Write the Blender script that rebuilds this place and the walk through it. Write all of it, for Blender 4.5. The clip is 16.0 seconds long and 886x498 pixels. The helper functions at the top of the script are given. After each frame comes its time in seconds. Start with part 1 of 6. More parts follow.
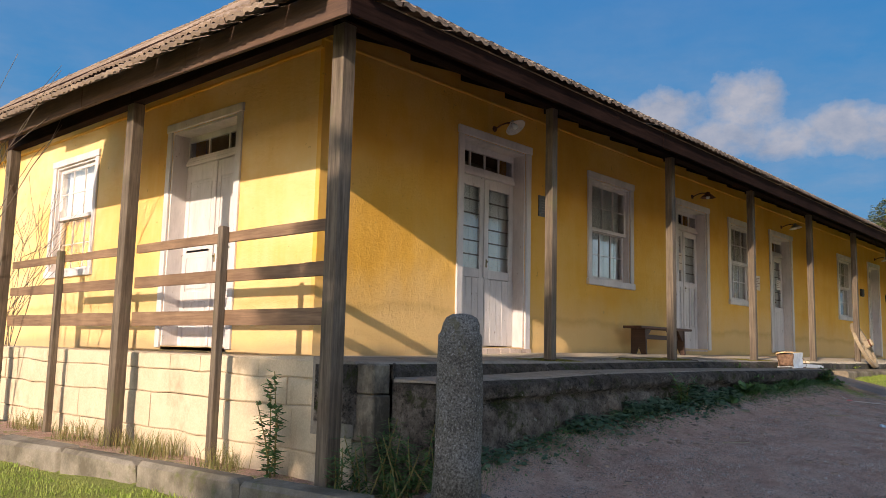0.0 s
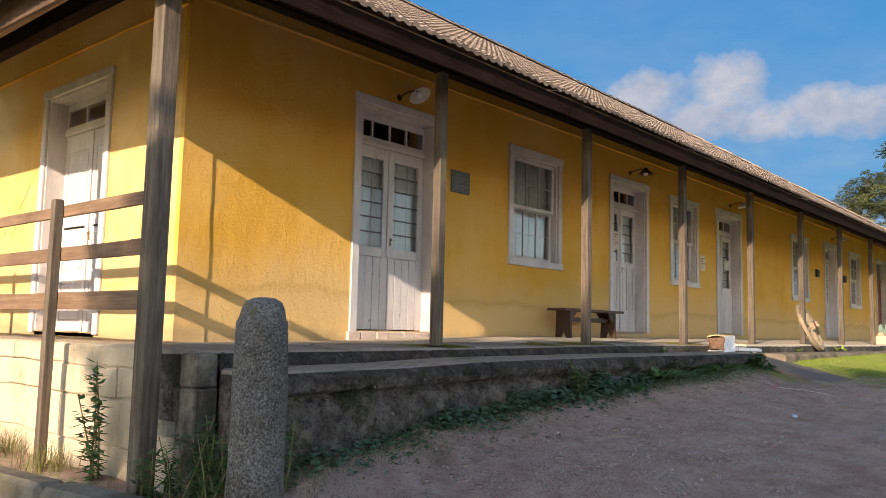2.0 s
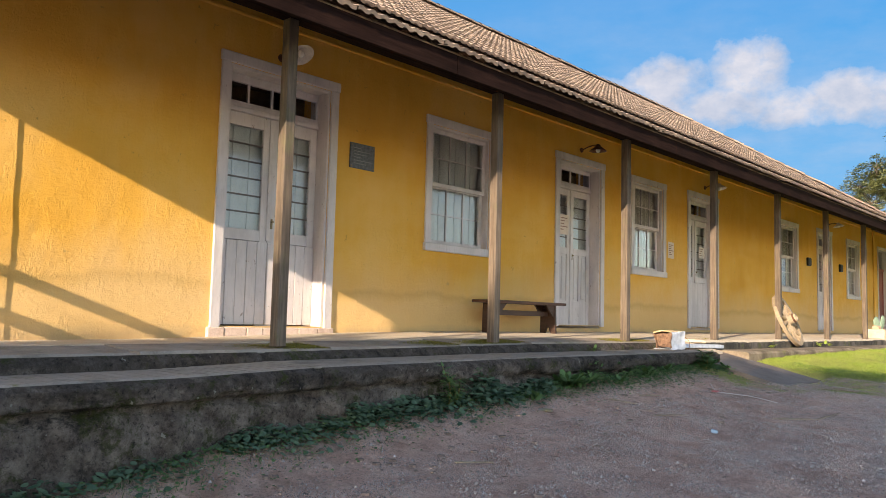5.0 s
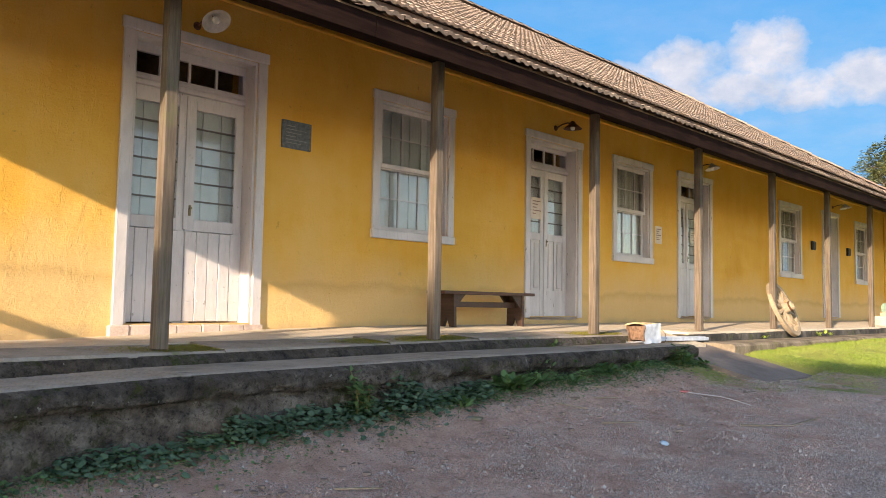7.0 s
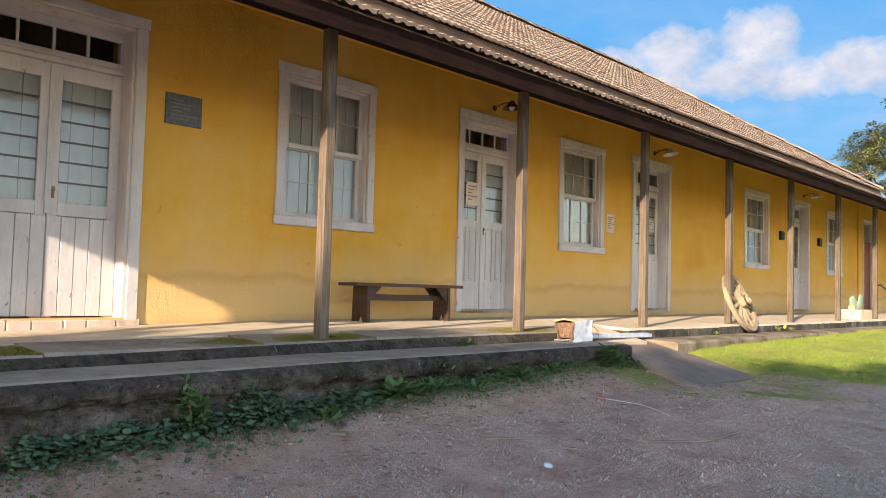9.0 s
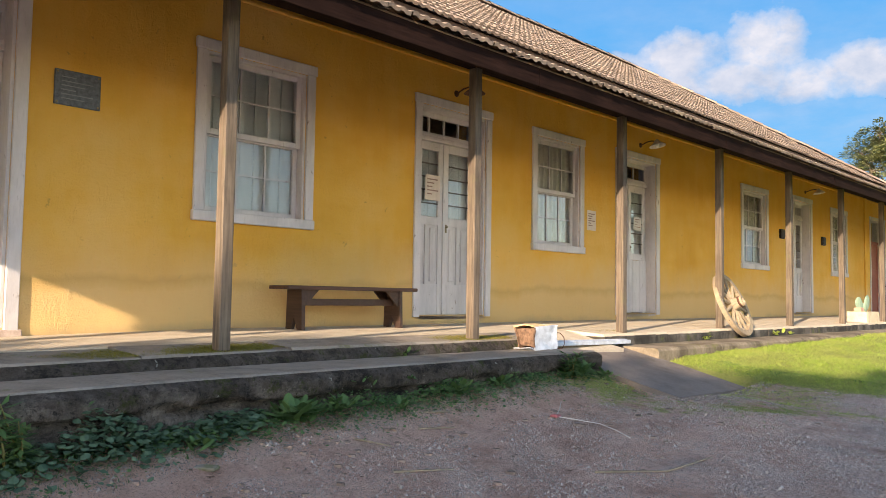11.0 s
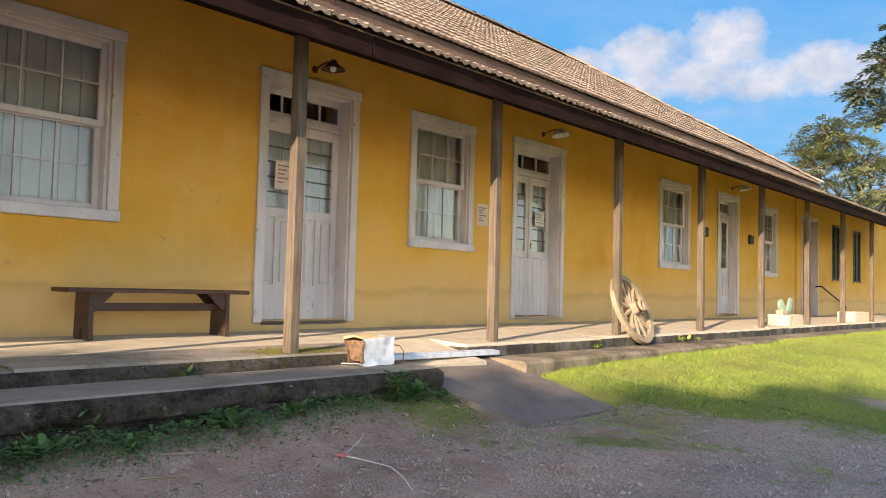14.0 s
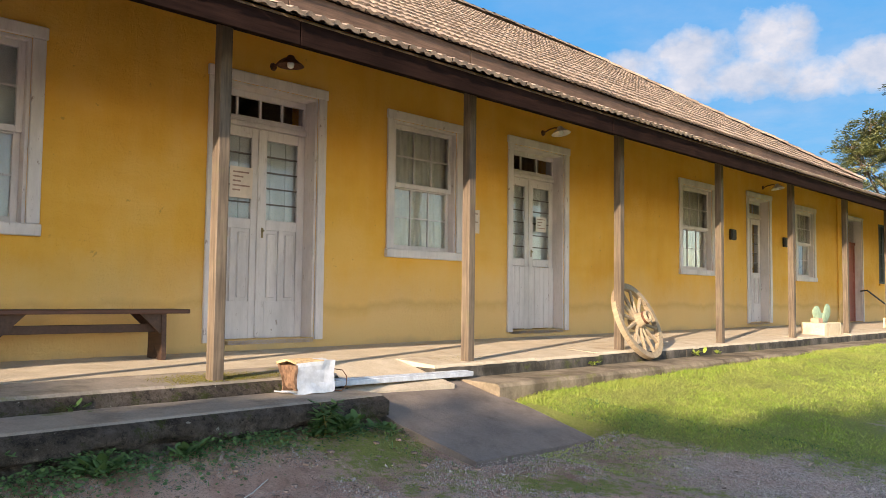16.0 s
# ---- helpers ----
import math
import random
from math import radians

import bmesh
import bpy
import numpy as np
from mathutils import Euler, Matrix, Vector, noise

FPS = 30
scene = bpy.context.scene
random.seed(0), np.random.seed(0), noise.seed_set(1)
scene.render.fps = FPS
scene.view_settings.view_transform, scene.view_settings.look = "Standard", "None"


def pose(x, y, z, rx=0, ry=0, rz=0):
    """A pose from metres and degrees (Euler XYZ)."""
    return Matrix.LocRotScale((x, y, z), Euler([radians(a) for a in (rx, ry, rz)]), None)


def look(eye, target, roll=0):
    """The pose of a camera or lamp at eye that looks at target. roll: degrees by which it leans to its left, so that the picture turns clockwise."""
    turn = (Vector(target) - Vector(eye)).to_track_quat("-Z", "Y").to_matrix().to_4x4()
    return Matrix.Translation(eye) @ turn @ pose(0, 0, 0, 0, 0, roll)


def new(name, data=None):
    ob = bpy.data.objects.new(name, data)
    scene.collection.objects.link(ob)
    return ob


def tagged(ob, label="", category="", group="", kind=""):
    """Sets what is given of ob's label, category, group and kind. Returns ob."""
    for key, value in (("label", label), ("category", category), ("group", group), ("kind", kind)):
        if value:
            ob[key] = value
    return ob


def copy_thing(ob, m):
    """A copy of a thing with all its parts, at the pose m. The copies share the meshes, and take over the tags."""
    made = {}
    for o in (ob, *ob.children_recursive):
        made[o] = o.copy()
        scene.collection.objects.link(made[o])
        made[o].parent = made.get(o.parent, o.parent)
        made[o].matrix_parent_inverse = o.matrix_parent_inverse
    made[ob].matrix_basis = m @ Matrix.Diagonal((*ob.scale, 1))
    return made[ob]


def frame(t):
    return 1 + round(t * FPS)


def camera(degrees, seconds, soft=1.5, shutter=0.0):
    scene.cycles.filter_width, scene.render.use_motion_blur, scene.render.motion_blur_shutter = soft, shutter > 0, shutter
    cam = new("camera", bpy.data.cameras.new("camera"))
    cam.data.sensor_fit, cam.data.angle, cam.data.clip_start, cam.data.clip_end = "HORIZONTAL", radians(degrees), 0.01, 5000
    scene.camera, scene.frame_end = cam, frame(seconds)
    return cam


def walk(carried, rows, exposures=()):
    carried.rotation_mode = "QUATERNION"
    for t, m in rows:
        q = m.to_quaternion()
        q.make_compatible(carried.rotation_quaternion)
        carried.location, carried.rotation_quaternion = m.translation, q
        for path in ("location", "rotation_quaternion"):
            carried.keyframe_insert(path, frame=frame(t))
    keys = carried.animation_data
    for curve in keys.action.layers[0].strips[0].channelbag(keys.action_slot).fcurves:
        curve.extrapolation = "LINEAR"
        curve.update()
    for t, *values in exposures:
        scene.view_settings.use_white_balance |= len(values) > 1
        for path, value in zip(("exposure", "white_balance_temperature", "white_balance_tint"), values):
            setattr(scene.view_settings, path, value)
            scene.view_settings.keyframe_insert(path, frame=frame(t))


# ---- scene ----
cam = camera(57.7, 16.0, soft=0.75)
PATH = [
    (0, (6.078, 0.166, 0.059), (4.743, 1.635, 0.306), 1.4),
    (0.5, (6.178, 0.418, 0.093), (4.838, 1.887, 0.304), 1.4),
    (1, (6.23, 0.71, 0.1), (4.909, 2.197, 0.306), 1.4),
    (1.5, (6.288, 0.988, 0.132), (4.983, 2.49, 0.334), 1.0),
    (2, (6.358, 1.288, 0.126), (5.051, 2.788, 0.326), 1.3),
    (2.5, (6.426, 1.588, 0.158), (5.107, 3.08, 0.344), 1.4),
    (3, (6.456, 1.897, 0.153), (5.139, 3.386, 0.372), 1.6),
    (3.5, (6.469, 2.165, 0.195), (5.161, 3.661, 0.425), 1.3),
    (4, (6.507, 2.476, 0.186), (5.171, 3.947, 0.414), 1.7),
    (4.5, (6.542, 2.781, 0.206), (5.205, 4.256, 0.4), 1.7),
    (7, (6.537, 4.171, 0.306), (5.164, 5.618, 0.444), 1.0),
    (7.5, (6.554, 4.428, 0.35), (5.187, 5.881, 0.488), 0.7),
    (8, (6.568, 4.701, 0.358), (5.203, 6.156, 0.485), 1.0),
    (8.5, (6.604, 4.986, 0.389), (5.234, 6.44, 0.49), 1.2),
    (9, (6.62, 5.257, 0.413), (5.262, 6.722, 0.514), 1.5),
    (11.3, (6.394, 6.56, 0.377), (5.019, 8.007, 0.503), 0.8),
    (11.5, (6.394, 6.687, 0.408), (5.022, 8.136, 0.543), 0.7),
    (12, (6.431, 6.934, 0.416), (5.073, 8.396, 0.557), 0.6),
    (12.5, (6.487, 7.179, 0.428), (5.14, 8.652, 0.552), 0.9),
    (13, (6.536, 7.419, 0.449), (5.211, 8.914, 0.543), 1.2),
    (13.5, (6.529, 7.698, 0.474), (5.224, 9.209, 0.574), 1.6),
    (14, (6.533, 7.918, 0.522), (5.227, 9.429, 0.623), 1.5),
    (14.5, (6.531, 8.166, 0.523), (5.195, 9.649, 0.646), 1.5),
    (15, (6.554, 8.432, 0.56), (5.184, 9.885, 0.677), 1.4),
    (15.5, (6.561, 8.709, 0.55), (5.173, 10.143, 0.674), 1.2),
    (16, (6.563, 8.994, 0.596), (5.171, 10.425, 0.714), 0.7),
]
EXPOSURES = [(0.0, 0.87, 7100, 18), (1.5, 1.13, 7250, 17), (3.5, 1.40, 7450, 17), (7.0, 1.76, 7600, 17), (12.5, 1.75, 7600, 17), (16.0, 1.69, 7600, 17)]
walk(cam, [(t, look(eye, target, roll)) for t, eye, target, roll in PATH], EXPOSURES)

# ---- daylight ----
SUN = Vector((0.284, -1.0, 0.358)).normalized()
world = bpy.data.worlds.new("sky")
scene.world = world
world.use_nodes = True
wn = world.node_tree
sky = wn.nodes.new("ShaderNodeTexSky")
sky.sky_type = "NISHITA"
sky.sun_disc = False
sky.sun_elevation = math.asin(SUN.z)
sky.sun_rotation = math.atan2(SUN.x, SUN.y)
sky.ozone_density = 2.5
sky.dust_density = 0.4
wn.nodes["Background"].inputs["Strength"].default_value = 0.14
wn.links.new(sky.outputs[0], wn.nodes["Background"].inputs["Color"])
sun_data = bpy.data.lights.new("sun", "SUN")
sun_data.energy = 3.3
sun_data.angle = radians(0.55)
sun_data.color = (1.0, 0.91, 0.78)
sun_lamp = new("sun", sun_data)
sun_lamp.matrix_world = look(SUN * 60, (0, 0, 0))

# ---- materials ----


def make_mat(name, rough=0.8, metal=0.0, spec=0.4):
    m = bpy.data.materials.new(name)
    m.use_nodes = True
    b = m.node_tree.nodes["Principled BSDF"]
    b.inputs["Roughness"].default_value = rough
    b.inputs["Metallic"].default_value = metal
    b.inputs["Specular IOR Level"].default_value = spec
    return m, m.node_tree, b


def coords(nt, scale=(1, 1, 1), kind="Object"):
    tc = nt.nodes.new("ShaderNodeTexCoord")
    mp = nt.nodes.new("ShaderNodeMapping")
    mp.inputs["Scale"].default_value = scale
    nt.links.new(tc.outputs[kind], mp.inputs["Vector"])
    return mp.outputs["Vector"]


def world_coords(nt, scale=(1, 1, 1)):
    ge = nt.nodes.new("ShaderNodeNewGeometry")
    mp = nt.nodes.new("ShaderNodeMapping")
    mp.inputs["Scale"].default_value = scale
    nt.links.new(ge.outputs["Position"], mp.inputs["Vector"])
    return mp.outputs["Vector"]


def noise_tex(nt, vec, scale, detail=4.0, rough=0.55):
    n = nt.nodes.new("ShaderNodeTexNoise")
    n.inputs["Scale"].default_value = scale
    n.inputs["Detail"].default_value = detail
    n.inputs["Roughness"].default_value = rough
    nt.links.new(vec, n.inputs["Vector"])
    return n.outputs["Fac"]


def ramp(nt, fac, stops):
    r = nt.nodes.new("ShaderNodeValToRGB")
    el = r.color_ramp.elements
    while len(el) < len(stops):
        el.new(0.5)
    for e, (p, c) in zip(el, stops):
        e.position = p
        e.color = (*c, 1) if len(c) == 3 else c
    nt.links.new(fac, r.inputs["Fac"])
    return r.outputs["Color"]


def grey(v):
    return (v, v, v)


def mix(nt, fac, a, b, mode="MIX"):
    m = nt.nodes.new("ShaderNodeMix")
    m.data_type = "RGBA"
    m.blend_type = mode
    for sock, val in ((m.inputs["Factor"], fac), (m.inputs["A"], a), (m.inputs["B"], b)):
        if isinstance(val, (int, float)):
            sock.default_value = val
        elif isinstance(val, tuple):
            sock.default_value = (*val, 1)
        else:
            nt.links.new(val, sock)
    return m.outputs["Result"]


def maths(nt, op, a, b=0.0, clamp=False):
    m = nt.nodes.new("ShaderNodeMath")
    m.operation = op
    m.use_clamp = clamp
    for sock, val in zip(m.inputs, (a, b)):
        if isinstance(val, (int, float)):
            sock.default_value = val
        else:
            nt.links.new(val, sock)
    return m.outputs[0]


def bump(nt, b, height, strength=0.3, distance=0.01, below=None):
    n = nt.nodes.new("ShaderNodeBump")
    n.inputs["Strength"].default_value = strength
    n.inputs["Distance"].default_value = distance
    nt.links.new(height, n.inputs["Height"])
    if below is not None:
        nt.links.new(below, n.inputs["Normal"])
    nt.links.new(n.outputs["Normal"], b.inputs["Normal"])
    return n.outputs["Normal"]


def plaster(name, tint, pale, dark):
    """Hand-trowelled lime plaster with old paint, rain stains, patches and painted-in floor bounce low down."""
    m, nt, b = make_mat(name, 0.85, 0, 0.25)
    v = world_coords(nt)
    big = noise_tex(nt, v, 0.7, 5, 0.6)
    c = ramp(nt, big, [(0.30, dark), (0.5, tint), (0.72, pale)])
    streak = noise_tex(nt, world_coords(nt, (2.2, 2.2, 0.25)), 2.0, 5, 0.6)
    c = mix(nt, ramp(nt, streak, [(0.45, grey(0.0)), (0.75, grey(0.35))]), c, pale)
    band = noise_tex(nt, world_coords(nt, (0.25, 0.25, 1.6)), 1.6, 4, 0.55)
    c = mix(nt, ramp(nt, band, [(0.52, grey(0.0)), (0.70, grey(0.35))]), c, dark)
    spots = noise_tex(nt, v, 9.0, 3, 0.7)
    c = mix(nt, ramp(nt, spots, [(0.68, grey(0.0)), (0.74, grey(0.5))]), c, (0.30, 0.19, 0.05))
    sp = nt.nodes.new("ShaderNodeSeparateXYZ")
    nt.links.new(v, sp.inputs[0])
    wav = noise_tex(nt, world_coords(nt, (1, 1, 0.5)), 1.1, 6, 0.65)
    # low tan band: splash-faded paint and floor bounce, both put into the colour
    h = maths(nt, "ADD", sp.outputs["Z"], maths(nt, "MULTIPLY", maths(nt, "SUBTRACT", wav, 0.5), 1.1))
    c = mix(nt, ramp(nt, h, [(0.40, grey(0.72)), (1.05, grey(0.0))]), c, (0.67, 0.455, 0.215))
    h2 = maths(nt, "ADD", sp.outputs["Z"], maths(nt, "MULTIPLY", maths(nt, "SUBTRACT", wav, 0.5), 0.35))
    c = mix(nt, ramp(nt, h2, [(0.40, grey(0.0)), (0.50, grey(0.35)), (0.56, grey(0.0))]), c, (0.42, 0.24, 0.06))
    # darker brown strip along the floor line
    c = mix(nt, ramp(nt, h2, [(0.02, grey(0.6)), (0.14, grey(0.0))]), c, (0.34, 0.25, 0.14))
    nt.links.new(c, b.inputs["Base Color"])
    lumps = noise_tex(nt, v, 3.2, 3, 0.5)
    n1 = bump(nt, b, lumps, 0.32, 0.05)
    scars = noise_tex(nt, world_coords(nt, (1, 1, 0.45)), 13.0, 5, 0.7)
    n2 = bump(nt, b, ramp(nt, scars, [(0.54, grey(0.0)), (0.60, grey(1.0))]), 0.35, 0.006, n1)
    bump(nt, b, noise_tex(nt, world_coords(nt, (1, 1, 1.7)), 21.0, 7, 0.7), 0.55, 0.014, n2)
    return m


def wood(name, light, dark, rough=0.75, along="z", moss=None, spec=0.3):
    """Weathered timber with grain along one axis."""
    m, nt, b = make_mat(name, rough, 0, spec)
    s = {"x": (0.06, 1, 1), "y": (1, 0.06, 1), "z": (1, 1, 0.06)}[along]
    v = coords(nt, s)
    grain = noise_tex(nt, v, 38, 5, 0.65)
    c = ramp(nt, grain, [(0.30, dark), (0.70, light)])
    patch = noise_tex(nt, world_coords(nt), 2.1, 4, 0.6)
    c = mix(nt, ramp(nt, patch, [(0.40, grey(0.0)), (0.75, grey(0.55))]), c, tuple(0.55 * x for x in dark))
    info = nt.nodes.new("ShaderNodeObjectInfo")
    c = mix(nt, maths(nt, "MULTIPLY", info.outputs["Random"], 0.3), c, dark)
    if moss:
        mo = noise_tex(nt, world_coords(nt, (1, 1, 0.7)), 5.0, 5, 0.7)
        c = mix(nt, ramp(nt, mo, [(0.56, grey(0.0)), (0.70, grey(0.6))]), c, moss)
    nt.links.new(c, b.inputs["Base Color"])
    bump(nt, b, grain, 0.35, 0.006)
    return m


def paint(name, tint, worn, chips=0.66, rough=0.6):
    """Old brush paint, dirty and flaking in places."""
    m, nt, b = make_mat(name, rough, 0, 0.35)
    v = world_coords(nt)
    dirt = noise_tex(nt, world_coords(nt, (1, 1, 0.35)), 3.0, 5, 0.65)
    c = ramp(nt, dirt, [(0.32, tuple(0.74 * x for x in tint)), (0.58, tint)])
    flake = noise_tex(nt, world_coords(nt, (1.2, 1.2, 0.6)), 14.0, 6, 0.72)
    f = ramp(nt, flake, [(chips, grey(0.0)), (chips + 0.05, grey(0.9))])
    c = mix(nt, f, c, worn)
    grime = noise_tex(nt, world_coords(nt, (5, 5, 0.7)), 9.0, 5, 0.7)
    c = mix(nt, ramp(nt, grime, [(0.55, grey(0.0)), (0.72, grey(0.55))]), c, tuple(0.5 * (x + y) for x, y in zip(tint, worn)))
    nt.links.new(c, b.inputs["Base Color"])
    n1 = bump(nt, b, f, 0.35, 0.003)
    bump(nt, b, noise_tex(nt, world_coords(nt, (6, 6, 0.5)), 16, 3, 0.6), 0.2, 0.004, n1)
    return m


def masonry(name, light, dark, stain, stain_at=0.52, moss=None, rough=0.9, relief=0.6, pieces=False):
    """Concrete, render or stone: mottled, stained, pitted."""
    m, nt, b = make_mat(name, rough, 0, 0.25)
    v = world_coords(nt)
    base = noise_tex(nt, v, 4.5, 6, 0.65)
    c = ramp(nt, base, [(0.32, dark), (0.68, light)])
    fine = noise_tex(nt, v, 60, 3, 0.7)
    c = mix(nt, ramp(nt, fine, [(0.40, grey(0.0)), (0.75, grey(0.35))]), c, tuple(min(1, 1.5 * x) for x in light))
    st = noise_tex(nt, world_coords(nt, (1.1, 1.1, 0.8)), 1.7, 7, 0.7)
    c = mix(nt, ramp(nt, st, [(stain_at - 0.08, grey(0.0)), (stain_at + 0.10, grey(0.85))]), c, stain)
    if moss:
        mo = noise_tex(nt, v, 2.6, 6, 0.7)
        c = mix(nt, ramp(nt, mo, [(0.58, grey(0.0)), (0.66, grey(0.8))]), c, moss)
    info = nt.nodes.new("ShaderNodeObjectInfo")
    c = mix(nt, maths(nt, "MULTIPLY", info.outputs["Random"], 0.22), c, dark)
    if pieces:
        ge = nt.nodes.new("ShaderNodeNewGeometry")
        pick = maths(nt, "ADD", ge.outputs["Random Per Island"], info.outputs["Random"])
        c = mix(nt, maths(nt, "MULTIPLY", maths(nt, "FRACT", pick), 0.7), c, tuple(0.62 * x for x in dark))
    nt.links.new(c, b.inputs["Base Color"])
    n1 = bump(nt, b, base, relief, 0.02)
    bump(nt, b, fine, relief * 0.7, 0.006, n1)
    return m


def plain(name, tint, rough=0.6, metal=0.0, var=0.25, scale=12.0):
    m, nt, b = make_mat(name, rough, metal, 0.4)
    n = noise_tex(nt, world_coords(nt), scale, 5, 0.65)
    c = ramp(nt, n, [(0.3, tuple(x * (1 - var) for x in tint)), (0.7, tuple(min(1, x * (1 + var)) for x in tint))])
    nt.links.new(c, b.inputs["Base Color"])
    bump(nt, b, n, 0.15, 0.004)
    return m


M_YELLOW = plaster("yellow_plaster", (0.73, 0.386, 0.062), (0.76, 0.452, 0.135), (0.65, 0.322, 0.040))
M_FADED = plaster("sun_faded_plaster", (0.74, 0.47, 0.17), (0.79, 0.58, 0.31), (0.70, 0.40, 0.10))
M_INNER = plain("inner_plaster", (0.30, 0.27, 0.22), 0.9)
M_WHITE = paint("white_paint", (0.64, 0.585, 0.56), (0.25, 0.19, 0.15), 0.64)
M_POST = wood("post_timber", (0.27, 0.205, 0.145), (0.078, 0.058, 0.043), along="z", moss=(0.13, 0.12, 0.06), spec=0.12)
M_RAIL = wood("rail_timber", (0.33, 0.20, 0.115), (0.15, 0.085, 0.05), along="x")
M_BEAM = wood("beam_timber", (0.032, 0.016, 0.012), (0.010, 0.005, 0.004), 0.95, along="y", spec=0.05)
# side eave, one timber: shade put into the first colour, sun into the second
M_BEAM_SHADED = wood("beam_timber_shaded", (0.032, 0.016, 0.012), (0.010, 0.005, 0.004), 0.95, along="x", spec=0.05)
M_BEAM_LIT = wood("beam_timber_lit", (0.16, 0.088, 0.055), (0.065, 0.036, 0.026), along="x")
M_BOARD = wood("eave_board", (0.20, 0.12, 0.08), (0.075, 0.045, 0.032), along="y")
# paler than the real underside, to bounce light onto the upper wall
M_SOFFIT = wood("soffit_boards", (0.36, 0.26, 0.17), (0.20, 0.135, 0.085), 0.9, along="y", spec=0.1)
M_BENCH = wood("bench_timber", (0.12, 0.066, 0.044), (0.050, 0.028, 0.02), 0.55, along="x")
M_WHEEL = wood("wheel_timber", (0.43, 0.34, 0.225), (0.24, 0.175, 0.11), 0.9, along="z")
M_FLOOR = masonry("porch_cement", (0.56, 0.47, 0.35), (0.42, 0.34, 0.24), (0.32, 0.24, 0.16), 0.62)
M_KERB = masonry("old_cement", (0.165, 0.145, 0.12), (0.075, 0.066, 0.054), (0.012, 0.012, 0.009), 0.45, moss=(0.075, 0.085, 0.022))
M_MOULD, nt, b = make_mat("mouldy_render", 0.95, 0, 0.15)
v = world_coords(nt)
n_a = noise_tex(nt, v, 7.0, 9, 0.78)
c = ramp(nt, n_a, [(0.36, (0.075, 0.057, 0.045)), (0.50, (0.20, 0.16, 0.13)), (0.64, (0.34, 0.285, 0.235))])
sep = nt.nodes.new("ShaderNodeSeparateXYZ")
nt.links.new(v, sep.inputs[0])
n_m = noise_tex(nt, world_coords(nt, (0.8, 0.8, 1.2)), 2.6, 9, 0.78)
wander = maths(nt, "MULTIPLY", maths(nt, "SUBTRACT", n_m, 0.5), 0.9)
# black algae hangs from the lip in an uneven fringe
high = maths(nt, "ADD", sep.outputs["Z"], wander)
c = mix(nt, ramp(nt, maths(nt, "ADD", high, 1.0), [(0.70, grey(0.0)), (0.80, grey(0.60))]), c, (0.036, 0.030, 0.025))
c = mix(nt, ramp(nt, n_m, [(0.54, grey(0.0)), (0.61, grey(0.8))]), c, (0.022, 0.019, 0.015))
n_g = noise_tex(nt, v, 3.8, 8, 0.8)
c = mix(nt, ramp(nt, n_g, [(0.53, grey(0.0)), (0.60, grey(0.8))]), c, (0.055, 0.066, 0.014))
n_p = noise_tex(nt, v, 27, 7, 0.85)
c = mix(nt, ramp(nt, n_p, [(0.36, grey(0.9)), (0.48, grey(0.0))]), c, (0.018, 0.015, 0.012))
c = mix(nt, ramp(nt, n_p, [(0.60, grey(0.0)), (0.70, grey(0.5))]), c, (0.33, 0.30, 0.26))
n_l = noise_tex(nt, v, 16, 3, 0.6)
c = mix(nt, ramp(nt, n_l, [(0.70, grey(0.0)), (0.73, grey(0.7))]), c, (0.40, 0.40, 0.34))
nt.links.new(c, b.inputs["Base Color"])
n1 = bump(nt, b, n_a, 1.0, 0.05)
bump(nt, b, n_p, 1.0, 0.016, n1)
M_TREAD = masonry("worn_cement", (0.33, 0.275, 0.22), (0.22, 0.18, 0.14), (0.10, 0.085, 0.06), 0.60, moss=(0.15, 0.145, 0.04))
M_RAMP = masonry("ramp_cement", (0.215, 0.175, 0.145), (0.145, 0.115, 0.095), (0.095, 0.075, 0.06), 0.60)
M_LIME = masonry("limewashed_stone", (0.60, 0.485, 0.335), (0.50, 0.385, 0.255), (0.30, 0.215, 0.13), 0.62)
M_LIMEBLACK = masonry("blackened_limewash", (0.42, 0.36, 0.27), (0.20, 0.165, 0.12), (0.018, 0.016, 0.012), 0.47)
M_MORTAR = masonry("stone_joint", (0.40, 0.30, 0.20), (0.24, 0.17, 0.11), (0.08, 0.055, 0.035), 0.54)
M_GRANITE, nt, b = make_mat("granite", 0.9, 0, 0.2)
v = world_coords(nt)
n_a = noise_tex(nt, v, 3.5, 6, 0.7)
n_f = noise_tex(nt, v, 85, 3, 0.8)
n_p = noise_tex(nt, v, 30, 5, 0.8)
c = ramp(nt, n_a, [(0.32, (0.15, 0.128, 0.095)), (0.66, (0.285, 0.265, 0.235))])
c = mix(nt, ramp(nt, n_f, [(0.38, grey(0.85)), (0.50, grey(0.0))]), c, (0.045, 0.04, 0.036))
c = mix(nt, ramp(nt, n_f, [(0.56, grey(0.0)), (0.66, grey(0.8))]), c, (0.50, 0.48, 0.45))
c = mix(nt, ramp(nt, n_p, [(0.36, grey(0.7)), (0.48, grey(0.0))]), c, (0.075, 0.066, 0.055))
lic = noise_tex(nt, world_coords(nt, (1, 1, 0.6)), 7.0, 7, 0.75)
c = mix(nt, ramp(nt, lic, [(0.56, grey(0.0)), (0.64, grey(0.6))]), c, (0.20, 0.17, 0.085))
nt.links.new(c, b.inputs["Base Color"])
n1 = bump(nt, b, n_p, 1.0, 0.02)
bump(nt, b, n_f, 0.9, 0.008, n1)
